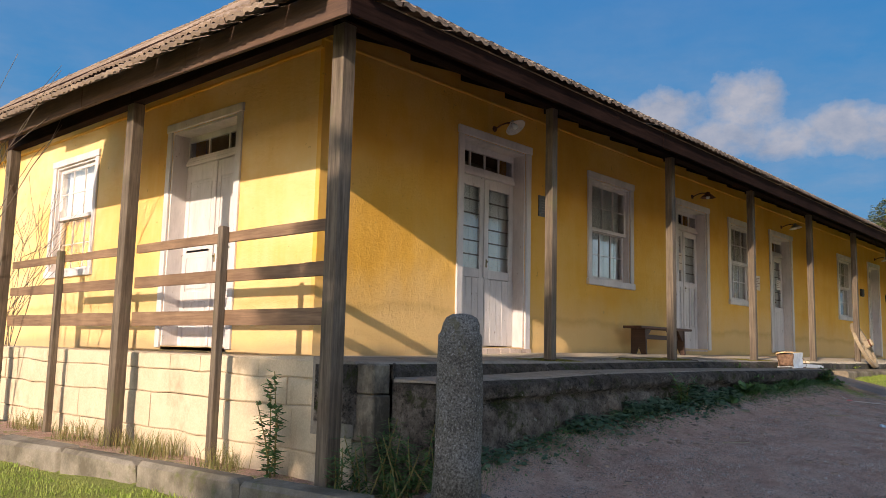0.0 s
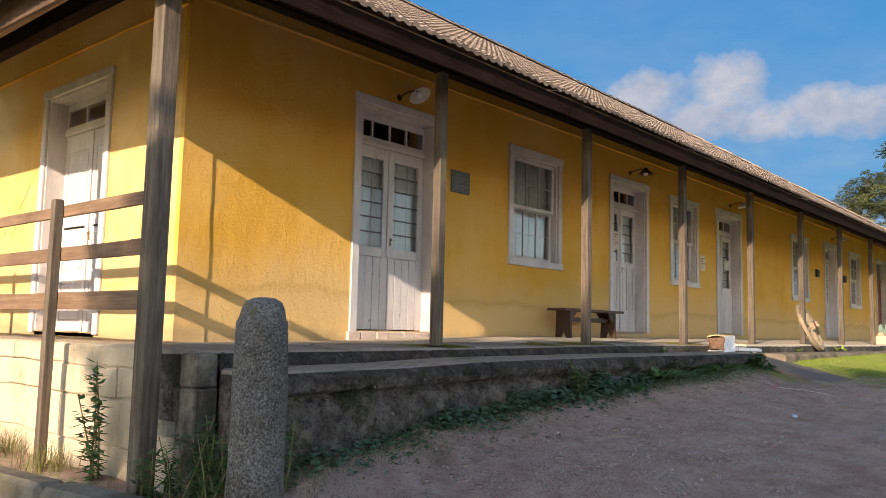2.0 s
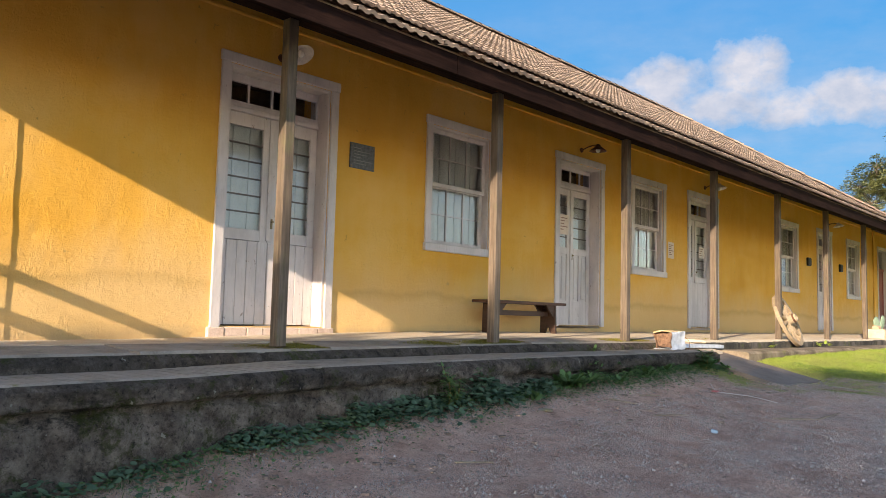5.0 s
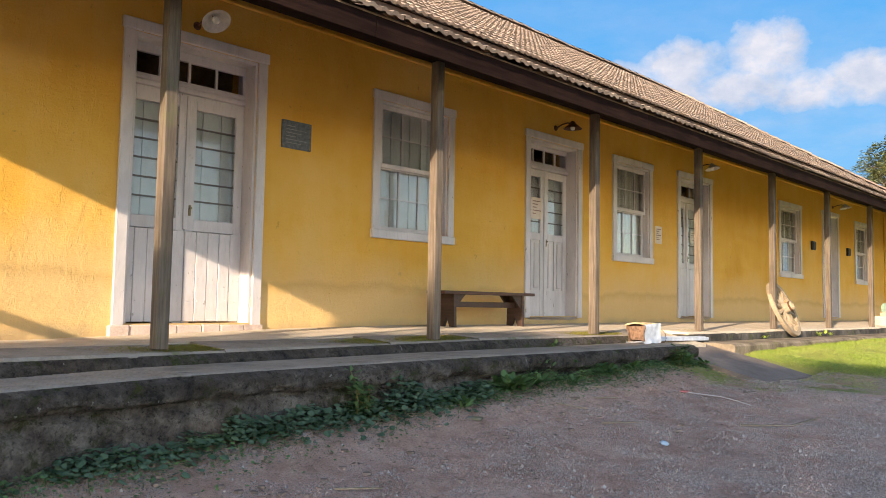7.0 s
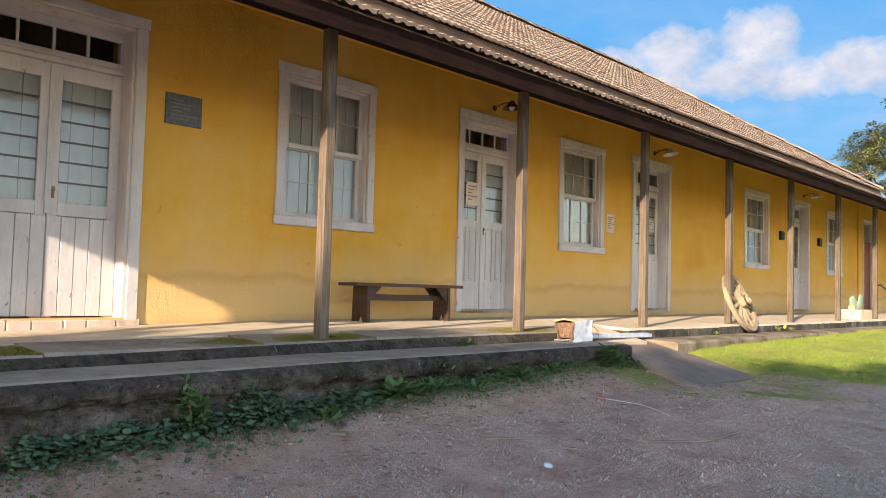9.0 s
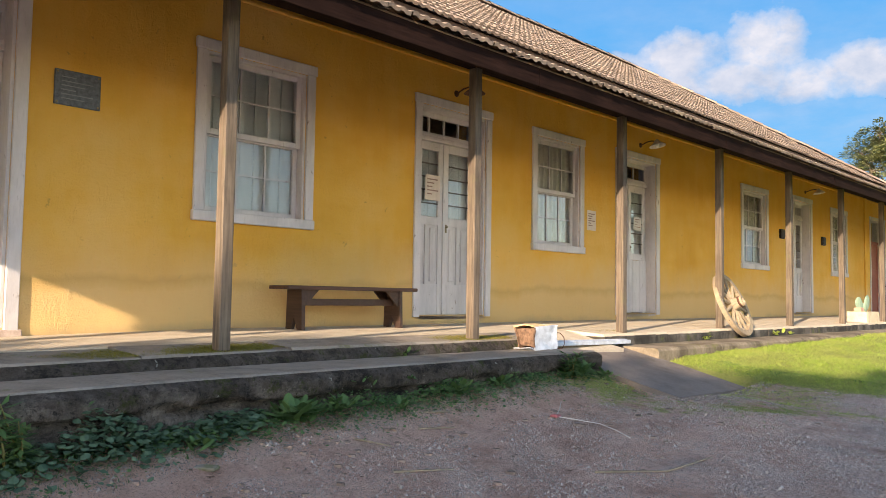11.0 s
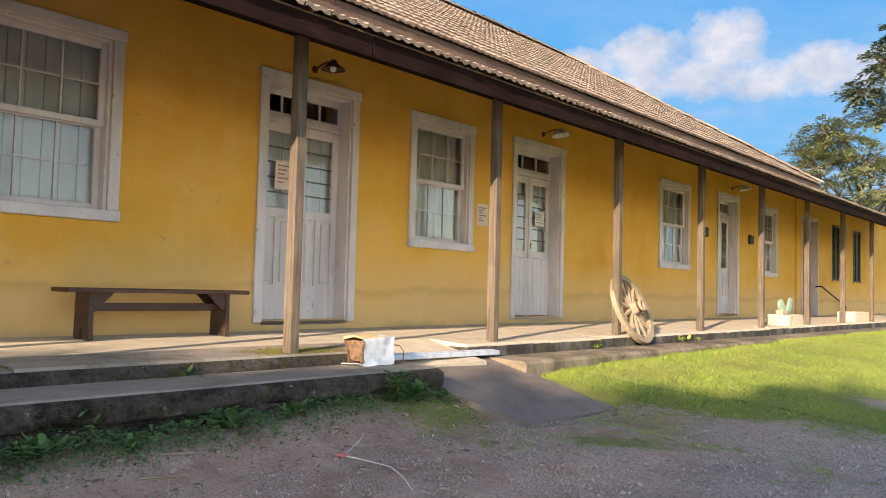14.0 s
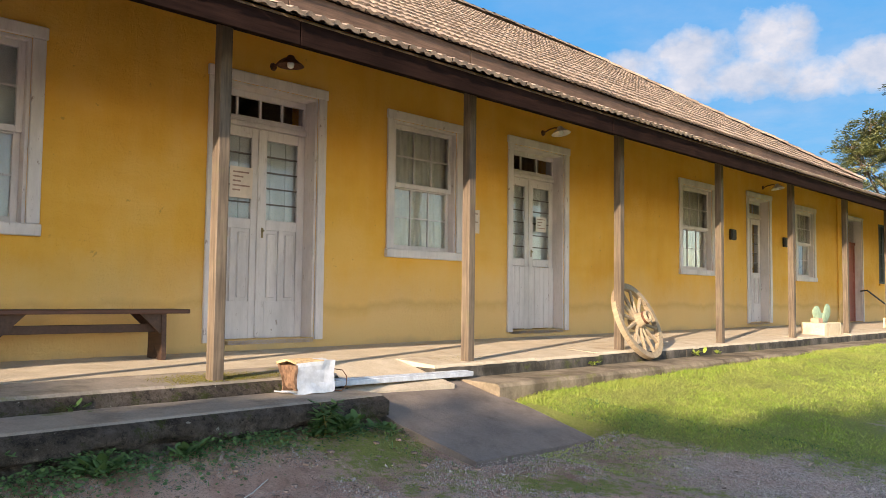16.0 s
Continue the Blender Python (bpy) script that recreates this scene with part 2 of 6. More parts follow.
M_STONE = masonry("grey_stone", (0.29, 0.245, 0.185), (0.17, 0.145, 0.11), (0.085, 0.07, 0.045), 0.54, moss=(0.10, 0.105, 0.03))
M_TILE = masonry("clay_tile", (0.40, 0.30, 0.22), (0.27, 0.19, 0.138), (0.125, 0.095, 0.074), 0.60, relief=0.8, pieces=True)
M_MOSSY = masonry("mossy_step", (0.32, 0.255, 0.18), (0.18, 0.14, 0.095), (0.065, 0.05, 0.03), 0.50, moss=(0.13, 0.13, 0.028))
M_SILL = masonry("pinkish_sill_stone", (0.62, 0.49, 0.41), (0.48, 0.36, 0.29), (0.25, 0.17, 0.13), 0.60)
M_PLAQUE = plain("slate_plaque", (0.11, 0.115, 0.125), 0.45, 0.3, 0.4, 30)
M_DARK = plain("blackened_metal", (0.035, 0.03, 0.028), 0.5, 0.6)
M_RUST = plain("rusty_metal", (0.13, 0.058, 0.035), 0.7, 0.5, 0.5, 25)
M_ENAMEL = plain("lamp_enamel", (0.55, 0.50, 0.46), 0.35, 0.1)
M_BULB = plain("bulb_glass", (0.75, 0.75, 0.72), 0.1, 0.0, 0.05)
M_PAPER = plain("paper", (0.66, 0.60, 0.53), 0.8, 0, 0.08)
M_PINK = plain("notice_paper", (0.68, 0.56, 0.46), 0.8, 0, 0.08)
M_INK = plain("ink", (0.32, 0.20, 0.16), 0.8)
M_RED = paint("red_paint", (0.30, 0.085, 0.055), (0.16, 0.06, 0.04))
M_GREEN = paint("green_paint", (0.055, 0.075, 0.055), (0.12, 0.11, 0.09))
M_CLOTH = plain("curtain_cloth", (0.62, 0.58, 0.50), 0.9, 0, 0.12, 5)
M_SHUTTER = paint("inner_shutter_paint", (0.66, 0.65, 0.62), (0.40, 0.36, 0.30), 0.72)
M_BAR_DARK = plain("dark_glazing_bar", (0.15, 0.13, 0.11), 0.7)
M_BRASS = plain("dull_brass", (0.25, 0.19, 0.10), 0.5, 0.8)
M_TIN = plain("dented_tin", (0.56, 0.585, 0.62), 0.5, 0.15, 0.22, 14)
M_TINRUST = plain("rusted_tin", (0.20, 0.115, 0.07), 0.85, 0.1, 0.6, 22)
M_FOAM = plain("crumbled_foam", (0.55, 0.38, 0.20), 0.95, 0, 0.45, 40)
M_CACTUS = plain("cactus_skin", (0.22, 0.30, 0.20), 0.6, 0, 0.25, 18)
M_BARK = masonry("bark", (0.20, 0.15, 0.11), (0.10, 0.075, 0.055), (0.05, 0.04, 0.03), 0.55, relief=1.0)
M_LITTER = plain("blue_litter", (0.40, 0.55, 0.68), 0.5)


def leaf_mat(name, a, b2, straw=None):
    m, nt, b = make_mat(name, 0.6, 0, 0.3)
    ge = nt.nodes.new("ShaderNodeNewGeometry")
    c = ramp(nt, ge.outputs["Random Per Island"], [(0.0, a), (1.0, b2)])
    if straw:
        n = noise_tex(nt, world_coords(nt), 0.9, 6, 0.75)
        c = mix(nt, ramp(nt, n, [(0.46, grey(0.0)), (0.64, grey(0.40))]), c, straw)
    nt.links.new(c, b.inputs["Base Color"])
    tr = nt.nodes.new("ShaderNodeBsdfTranslucent")
    nt.links.new(c, tr.inputs["Color"])
    ms = nt.nodes.new("ShaderNodeMixShader")
    ms.inputs[0].default_value = 0.25
    out = nt.nodes["Material Output"]
    nt.links.new(b.outputs[0], ms.inputs[1])
    nt.links.new(tr.outputs[0], ms.inputs[2])
    nt.links.new(ms.outputs[0], out.inputs["Surface"])
    return m


M_GRASS = leaf_mat("lawn_blades", (0.17, 0.27, 0.032), (0.38, 0.45, 0.09), (0.48, 0.40, 0.15))
M_DRY = leaf_mat("dry_grass", (0.30, 0.23, 0.09), (0.16, 0.17, 0.05))
M_WEED = leaf_mat("weed_leaves", (0.05, 0.11, 0.036), (0.13, 0.225, 0.07))
M_CREEP = leaf_mat("creeper_leaves", (0.045, 0.095, 0.050), (0.13, 0.20, 0.115))
M_TREE = leaf_mat("tree_leaves", (0.16, 0.19, 0.075), (0.32, 0.32, 0.13))
M_DEEP = leaf_mat("dark_tree_leaves", (0.08, 0.11, 0.05), (0.19, 0.215, 0.095))

M_GLASS, gnt, gb = make_mat("window_glass", 0.02, 0, 0.5)
gb.inputs["Base Color"].default_value = (0.95, 0.98, 0.97, 1)
gb.inputs["Transmission Weight"].default_value = 1.0
gb.inputs["IOR"].default_value = 1.45
bump(gnt, gb, noise_tex(gnt, world_coords(gnt), 5.0, 2, 0.5), 0.06, 0.02)

# ground: red grit, grey gravel and thin turf by place
M_GROUND, nt, b = make_mat("ground_soil", 0.95, 0, 0.2)
v = world_coords(nt)
n_big = noise_tex(nt, v, 0.5, 5, 0.6)
n_mid = noise_tex(nt, v, 3.0, 6, 0.7)
n_fine = noise_tex(nt, v, 55, 6, 0.9)
n_clod = noise_tex(nt, v, 11, 5, 0.75)
soil = ramp(nt, n_mid, [(0.28, (0.43, 0.24, 0.17)), (0.5, (0.65, 0.412, 0.315)), (0.75, (0.76, 0.56, 0.45))])
gravel = ramp(nt, n_fine, [(0.40, (0.17, 0.135, 0.115)), (0.5, (0.50, 0.42, 0.365)), (0.64, (0.84, 0.74, 0.66))])
sep = nt.nodes.new("ShaderNodeSeparateXYZ")
nt.links.new(v, sep.inputs[0])
gx = maths(nt, "ADD", maths(nt, "MULTIPLY", sep.outputs["X"], 0.30), maths(nt, "MULTIPLY", sep.outputs["Y"], 0.075))
gx = maths(nt, "ADD", maths(nt, "SUBTRACT", gx, 1.95), maths(nt, "MULTIPLY", maths(nt, "SUBTRACT", n_big, 0.5), 2.2))
gx = maths(nt, "ADD", gx, maths(nt, "MULTIPLY", maths(nt, "SUBTRACT", n_mid, 0.5), 1.0))
c = mix(nt, ramp(nt, gx, [(0.1, grey(0.0)), (0.75, grey(0.85))]), soil, gravel)
c = mix(nt, ramp(nt, n_fine, [(0.38, grey(0.65)), (0.48, grey(0.0))]), c, (0.10, 0.07, 0.055))
n_dirt = noise_tex(nt, world_coords(nt), 1.3, 8, 0.75)
c = mix(nt, ramp(nt, n_dirt, [(0.52, grey(0.0)), (0.68, grey(0.45))]), c, (0.20, 0.13, 0.095))
c = mix(nt, ramp(nt, n_clod, [(0.34, grey(0.40)), (0.46, grey(0.0))]), c, (0.22, 0.145, 0.105))
c = mix(nt, ramp(nt, n_fine, [(0.58, grey(0.0)), (0.70, grey(0.6))]), c, (0.68, 0.62, 0.56))
att = nt.nodes.new("ShaderNodeAttribute")
att.attribute_name = "turf"
tf = maths(nt, "ADD", maths(nt, "MULTIPLY", att.outputs["Fac"], 1.5), maths(nt, "SUBTRACT", n_mid, 1.05))
tf = maths(nt, "ADD", tf, maths(nt, "MULTIPLY", maths(nt, "SUBTRACT", n_clod, 0.5), 1.6))
tf = maths(nt, "ADD", tf, maths(nt, "MULTIPLY", maths(nt, "SUBTRACT", n_fine, 0.5), 1.6))
turf = ramp(nt, n_fine, [(0.3, (0.15, 0.185, 0.034)), (0.7, (0.34, 0.36, 0.09))])
c = mix(nt, ramp(nt, tf, [(0.02, grey(0.0)), (0.25, grey(0.95))]), c, turf)
nt.links.new(c, b.inputs["Base Color"])
n1 = bump(nt, b, n_mid, 0.5, 0.05)
bump(nt, b, n_fine, 1.0, 0.03, n1)

# ---- mesh helpers ----


def box(bm, x0, x1, y0, y1, z0, z1, bev=0.0, m=None):
    g = bmesh.ops.create_cube(bm, size=1.0)["verts"]
    for w in g:
        w.co = Vector((x0 + (w.co.x + 0.5) * (x1 - x0), y0 + (w.co.y + 0.5) * (y1 - y0), z0 + (w.co.z + 0.5) * (z1 - z0)))
        if m:
            w.co = m @ w.co
    if bev:
        ed = {e for w in g for e in w.link_edges}
        bmesh.ops.bevel(bm, geom=list(ed), offset=bev, segments=1, affect="EDGES")


def tube(bm, p, q, r0, r1, n=8, cap=True):
    p, q = Vector(p), Vector(q)
    d = (q - p).normalized()
    a = d.orthogonal().normalized()
    e = d.cross(a)
    ring = []
    for c, r in ((p, r0), (q, r1)):
        ring.append([bm.verts.new(c + (a * math.cos(2 * math.pi * i / n) + e * math.sin(2 * math.pi * i / n)) * r) for i in range(n)])
    for i in range(n):
        bm.faces.new((ring[0][i], ring[0][(i + 1) % n], ring[1][(i + 1) % n], ring[1][i]))
    if cap:
        bm.faces.new(ring[0][::-1])
        bm.faces.new(ring[1])


def lathe(bm, prof, n=24, m=None):
    rings = []
    for r, z in prof:
        rings.append([bm.verts.new((r * math.cos(2 * math.pi * i / n), r * math.sin(2 * math.pi * i / n), z)) for i in range(n)])
    for a, c in zip(rings, rings[1:]):
        for i in range(n):
            bm.faces.new((a[i], a[(i + 1) % n], c[(i + 1) % n], c[i]))
    bm.faces.new(rings[0][::-1])
    bm.faces.new(rings[-1])
    if m:
        bmesh.ops.transform(bm, matrix=m, verts=[w for r in rings for w in r])


def mesh_of(name, bm, material, smooth=False):
    bmesh.ops.recalc_face_normals(bm, faces=bm.faces)
    me = bpy.data.meshes.new(name)
    bm.to_mesh(me)
    bm.free()
    me.materials.append(material)
    if smooth:
        me.polygons.foreach_set("use_smooth", [True] * len(me.polygons))
    return me


def part(name, bm, material, parent=None, label="", smooth=False):
    ob = new(name, mesh_of(name, bm, material, smooth))
    ob.parent = parent
    if label:
        ob["label"] = label
    return ob


def empty(name, m, label="", category="", group="", kind=""):
    e = new(name)
    e.matrix_world = m
    e.empty_display_size = 0.1
    return tagged(e, label, category, group, kind)


def one(name, args, material, parent=None, label="", bev=0.004, smooth=False):
    bm = bmesh.new()
    box(bm, *args, bev=bev)
    return part(name, bm, material, parent, label, smooth)


# ---- ground ----
PROFILE = [(-60, -2.6), (-10, -2.0), (-3, -1.62), (0, -1.36), (2, -1.14), (3.9, -0.93), (5.8, -0.69), (8, -0.54), (11.8, -0.39), (13.6, -0.39), (15, -0.29), (17, -0.255), (22, -0.20), (36, -0.17), (80, -0.1)]


def smooth01(t):
    t = min(1.0, max(0.0, t))
    return t * t * (3 - 2 * t)


def ground_z(x, y):
    for (y0, z0), (y1, z1) in zip(PROFILE, PROFILE[1:]):
        if y <= y1:
            z = z0 + (z1 - z0) * min(1.0, max(0.0, (y - y0) / (y1 - y0)))
            break
    else:
        z = PROFILE[-1][1]
    dx = max(-12.0, min(9.0, x - 2.3))
    z += 0.115 * smooth01((2.95 - x) / 0.6) * smooth01((y - 4.2) / 0.5) * (1 - 0.7 * smooth01((y - 12.5) / 0.6))
    z -= 0.068 * dx if dx > 0 else 0.03 * dx * smooth01((4.5 - y) / 3)
    if y < 4.4 and x < 2.6:
        yk = 3.72 + (min(x, 2.3) - 2.0) * 0.105
        side = smooth01((2.6 - x) / 0.8)
        z += (-1.085 - 0.10 * (yk - y) - z) * side * smooth01((y - yk + 2.2) / 1.5) * (1 - smooth01((y - yk + 0.08) / 0.2))
        z += (-0.955 - z) * side * smooth01((y - yk + 0.08) / 0.2)
    if 12.7 < y < 14.45 and 1.6 < x < 3.2:
        z = min(z, -0.135 - 0.27 * (x - 1.85) - 0.05)
    z += 0.025 * noise.noise((x * 0.9, y * 0.9, 0)) + 0.012 * noise.noise((x * 3.1, y * 3.1, 4))
    return z


def turf_at(x, y):
    t = 0.0
    edge = 14.35 + 0.42 * (x - 3.0) + 0.5 * noise.noise((x * 0.8, y * 0.8, 2))
    if x > 1.7:
        t = smooth01((y - edge + 1.5 + 0.5 * noise.noise((x * 2.1, y * 2.1, 6))) / 2.2) * (1 - 0.8 * smooth01(1 - math.hypot((x - 5.0) / 1.3, (y - 16.3) / 0.9)))
        t = max(t, (0.30 + 0.22 * smooth01((y - 10.5) / 1.5)) * smooth01(1 - abs(x - 2.45) / 0.45) * smooth01((14.5 - y) / 0.5))
        t = max(t, 0.62 * smooth01(1 - abs(y - edge + 1.7) / 1.3) * smooth01(0.5 + noise.noise((x * 1.7, y * 1.7, 11))))
        t = max(t, 0.46 * smooth01(1.25 - math.hypot((x - 2.95) / 1.0, (y - 12.3) / 0.75)))
        t = max(t, 0.46 * smooth01(1.25 - math.hypot((x - 3.6) / 0.75, (y - 13.5) / 1.5)))
    if y < 4.3 and x < 2.6:
        t = max(t, smooth01((2.4 - x) / 1.2) * (0.95 if y < 3.60 + (x - 2.0) * 0.105 else 0.35))
    t = max(t, 0.5 * smooth01((noise.noise((x * 0.6 + 7, y * 0.6, 5)) - 0.42) / 0.2))
    return min(1.0, t)


def axis_points(lo, hi, near0, near1, step):
    a = [near0 + i * step for i in range(int((near1 - near0) / step) + 1)]
    d, left = step, []
    p = a[0]
    while p > lo:
        d *= 1.35
        p -= d
        left.append(p)
    d, right, p = step, [], a[-1]
    while p < hi:
        d *= 1.35
        p += d
        right.append(p)
    return left[::-1] + a + right


gxs, gys = axis_points(-1500, 1500, -5, 12, 0.22), axis_points(-1500, 1500, -3, 30, 0.25)
verts = [(x, y, ground_z(x, y)) for y in gys for x in gxs]
w = len(gxs)
faces = [(j * w + i, j * w + i + 1, (j + 1) * w + i + 1, (j + 1) * w + i) for j in range(len(gys) - 1) for i in range(w - 1)]
gm = bpy.data.meshes.new("ground")
gm.from_pydata(verts, [], faces)
gm.materials.append(M_GROUND)
gm.polygons.foreach_set("use_smooth", [True] * len(faces))
ta = gm.attributes.new("turf", "FLOAT", "POINT")
ta.data.foreach_set("value", [turf_at(x, y) for x, y, z in verts])
ground = tagged(new("ground", gm), "reddish grit and grey gravel yard with thin turf", "ground", kind="structure")

# ---- walls of the house ----
WX, WY = -0.05, 5.07          # outer faces: long front, gable side
END_Y, MAIN_END = 40.0, 29.6
PIER = 0.31                   # width of the corner pier
# (y0, y1, z0, z1) of the openings in the long front
FRONT = {
    "door_1": (7.23, 8.47, 0.10, 2.61), "window_1": (10.06, 11.17, 1.12, 2.57), "door_2": (12.79, 13.93, 0.17, 2.60),
    "window_2": (14.98, 16.00, 1.12, 2.57), "door_3": (17.07, 18.21, 0.17, 2.60), "window_3": (21.62, 22.74, 1.12, 2.57),
    "door_4": (24.30, 25.28, 0.17, 2.62), "window_4": (26.74, 27.75, 1.12, 2.57), "door_5": (29.80, 31.10, 0.10, 2.66),
    "window_5": (32.50, 33.35, 1.08, 2.68), "window_6": (34.75, 35.70, 1.08, 2.68),
}
SIDE = {"door_6": (-2.90, -1.50, 0.02, 2.62), "window_7": (-6.28, -4.98, 1.05, 2.62)}


def wall_with_holes(bm, lo, hi, z0, z1, holes, place, thick):
    """A wall as one closed skin round its openings. place(a, d, z) turns run, depth and height into a point."""
    cuts = sorted({lo, hi, *[v for h in holes for v in h[:2]]})
    levels = sorted({z0, z1, *[v for h in holes for v in h[2:]]})
    solid = {}
    for i in range(len(cuts) - 1):
        for j in range(len(levels) - 1):
            am, zm = (cuts[i] + cuts[i + 1]) / 2, (levels[j] + levels[j + 1]) / 2
            solid[i, j] = not any(h[0] < am < h[1] and h[2] < zm < h[3] for h in holes)
    cache = {}

    def vert(i, j, d):
        if (i, j, d) not in cache:
            cache[i, j, d] = bm.verts.new(place(cuts[i], d, levels[j]))
        return cache[i, j, d]

    for (i, j), full in solid.items():
        if not full:
            continue
        for d in (0.0, thick):
            bm.faces.new([vert(i + p, j + q, d) for p, q in ((0, 0), (1, 0), (1, 1), (0, 1))])
        for di, dj, e0, e1 in ((-1, 0, (0, 0), (0, 1)), (1, 0, (1, 0), (1, 1)), (0, -1, (0, 0), (1, 0)), (0, 1, (0, 1), (1, 1))):
            if not solid.get((i + di, j + dj)):
                bm.faces.new([vert(i + e0[0], j + e0[1], 0.0), vert(i + e1[0], j + e1[1], 0.0), vert(i + e1[0], j + e1[1], thick), vert(i + e0[0], j + e0[1], thick)])


bm = bmesh.new()
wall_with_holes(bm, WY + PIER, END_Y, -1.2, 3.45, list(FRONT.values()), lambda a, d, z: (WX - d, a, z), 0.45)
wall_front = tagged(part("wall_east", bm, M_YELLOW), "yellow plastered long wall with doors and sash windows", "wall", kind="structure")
bm = bmesh.new()
rings = []
for k in range(94):
    zz = -1.2 + 0.05 * k
    px = WX + 0.014 + 0.003 * noise.noise((1, zz * 3, 0))
    py = WY + PIER + 0.014 * noise.noise((zz * 2.1, 0, 4)) + 0.008 * noise.noise((zz * 9, 0, 1))
    rings.append([bm.verts.new(p) for p in ((WX - 0.05, WY, zz), (px, WY, zz), (px, py, zz), (WX - 0.05, py, zz))])
for p, q in zip(rings, rings[1:]):
    for k in range(4):
        bm.faces.new((p[k], p[(k + 1) % 4], q[(k + 1) % 4], q[k]))
bm.faces.new(rings[0][::-1])
bm.faces.new(rings[-1])
tagged(part("wall_corner", bm, M_YELLOW), "yellow plastered corner pier, slightly proud", "wall", kind="structure")
bm = bmesh.new()
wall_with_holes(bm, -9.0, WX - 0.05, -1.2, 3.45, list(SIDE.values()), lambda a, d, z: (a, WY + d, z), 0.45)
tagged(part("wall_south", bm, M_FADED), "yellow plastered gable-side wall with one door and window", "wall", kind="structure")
tagged(one("wall_west", (-9.4, -9.0, WY, END_Y, -1.2, 3.45), M_YELLOW, bev=0), "yellow plastered rear wall of the house", "wall", kind="structure")
tagged(one("wall_north", (-9.0, WX - 0.45, END_Y - 0.4, END_Y, -1.2, 3.45), M_YELLOW, bev=0), "yellow plastered far end wall", "wall", kind="structure")
tagged(one("floor", (-9.0, WX - 0.45, WY + 0.45, END_Y - 0.4, -0.2, 0.05), M_INNER, bev=0), "dark boarded floor inside the house", "floor", kind="structure")
tagged(one("ceiling", (-9.4, WX, WY, END_Y, 3.45, 3.5), M_INNER, bev=0), "plain ceiling inside the house", "ceiling", kind="structure")
tagged(one("wall_inner", (-3.3, -3.1, WY + 0.45, END_Y - 0.4, 0.05, 3.45), M_INNER, bev=0), "plain inner wall of the rooms", "wall", kind="structure")
# cornice line below the eaves
bm = bmesh.new()
box(bm, WX, WX + 0.035, WY - 0.03, END_Y, 3.10, 3.135, bev=0.008)
tagged(part("trim_east", bm, M_YELLOW), "thin yellow plaster cornice line", "trim", kind="structure")
bm = bmesh.new()
box(bm, -9.0, WX, WY - 0.035, WY, 3.02, 3.055, bev=0.008)
tagged(part("trim_south", bm, M_YELLOW), "thin yellow plaster cornice line", "trim", kind="structure")
# low pilaster where the lower annex begins
tagged(one("trim_pilaster", (WX, WX + 0.04, 29.25, 29.45, 0.05, 3.40), M_YELLOW, bev=0.01), "yellow plaster pilaster strip", "trim", kind="structure")

# ---- porch platform ----
# long floor: falls from the wall towards its edge
bm = bmesh.new()


def prism(bm, pts, y0, y1):
    a = [bm.verts.new((x, y0, z)) for x, z in pts]
    c = [bm.verts.new((x, y1, z)) for x, z in pts]
    n = len(pts)
    for i in range(n):
        bm.faces.new((a[i], a[(i + 1) % n], c[(i + 1) % n], c[i]))
    bm.faces.new(a[::-1])
    bm.faces.new(c)


def along(table, y):
    for (a, p), (c, q) in zip(table, table[1:]):
        if y <= c:
            return p + (q - p) * max(0.0, (y - a) / (c - a))
    return table[-1][1]


FLOOR_WALL = ((4.0, -0.045), (6.5, -0.018), (8.6, 0.040), (10.3, 0.066), (12.7, 0.067), (15.5, 0.080), (40.0, 0.085))
FLOOR_EDGE = ((4.0, -0.022), (6.8, -0.004), (8.8, 0.018), (10.0, 0.030), (40.0, 0.034))


def floor_z(x, y):
    a, c = along(FLOOR_WALL, y), along(FLOOR_EDGE, y)
    return a + (c - a) * min(1.0, (x - WX) / (1.16 - WX))


cuts = [4.15, 6.5, 6.8, 8.6, 8.8, 10.0, 10.3, 12.7, 15.5, END_Y]
rings = [[bm.verts.new(p) for p in ((WX, yy, along(FLOOR_WALL, yy)), (1.16, yy, along(FLOOR_EDGE, yy)), (1.16, yy, -1.3), (WX, yy, -1.3))] for yy in cuts]
for p, q in zip(rings, rings[1:]):
    for k in range(4):
        bm.faces.new((p[k], p[(k + 1) % 4], q[(k + 1) % 4], q[k]))
bm.faces.new(rings[0][::-1])
bm.faces.new(rings[-1])
porch_floor = tagged(part("floor_porch", bm, M_FLOOR), "sunlit worn cement porch floor along the wall", "floor", kind="structure")
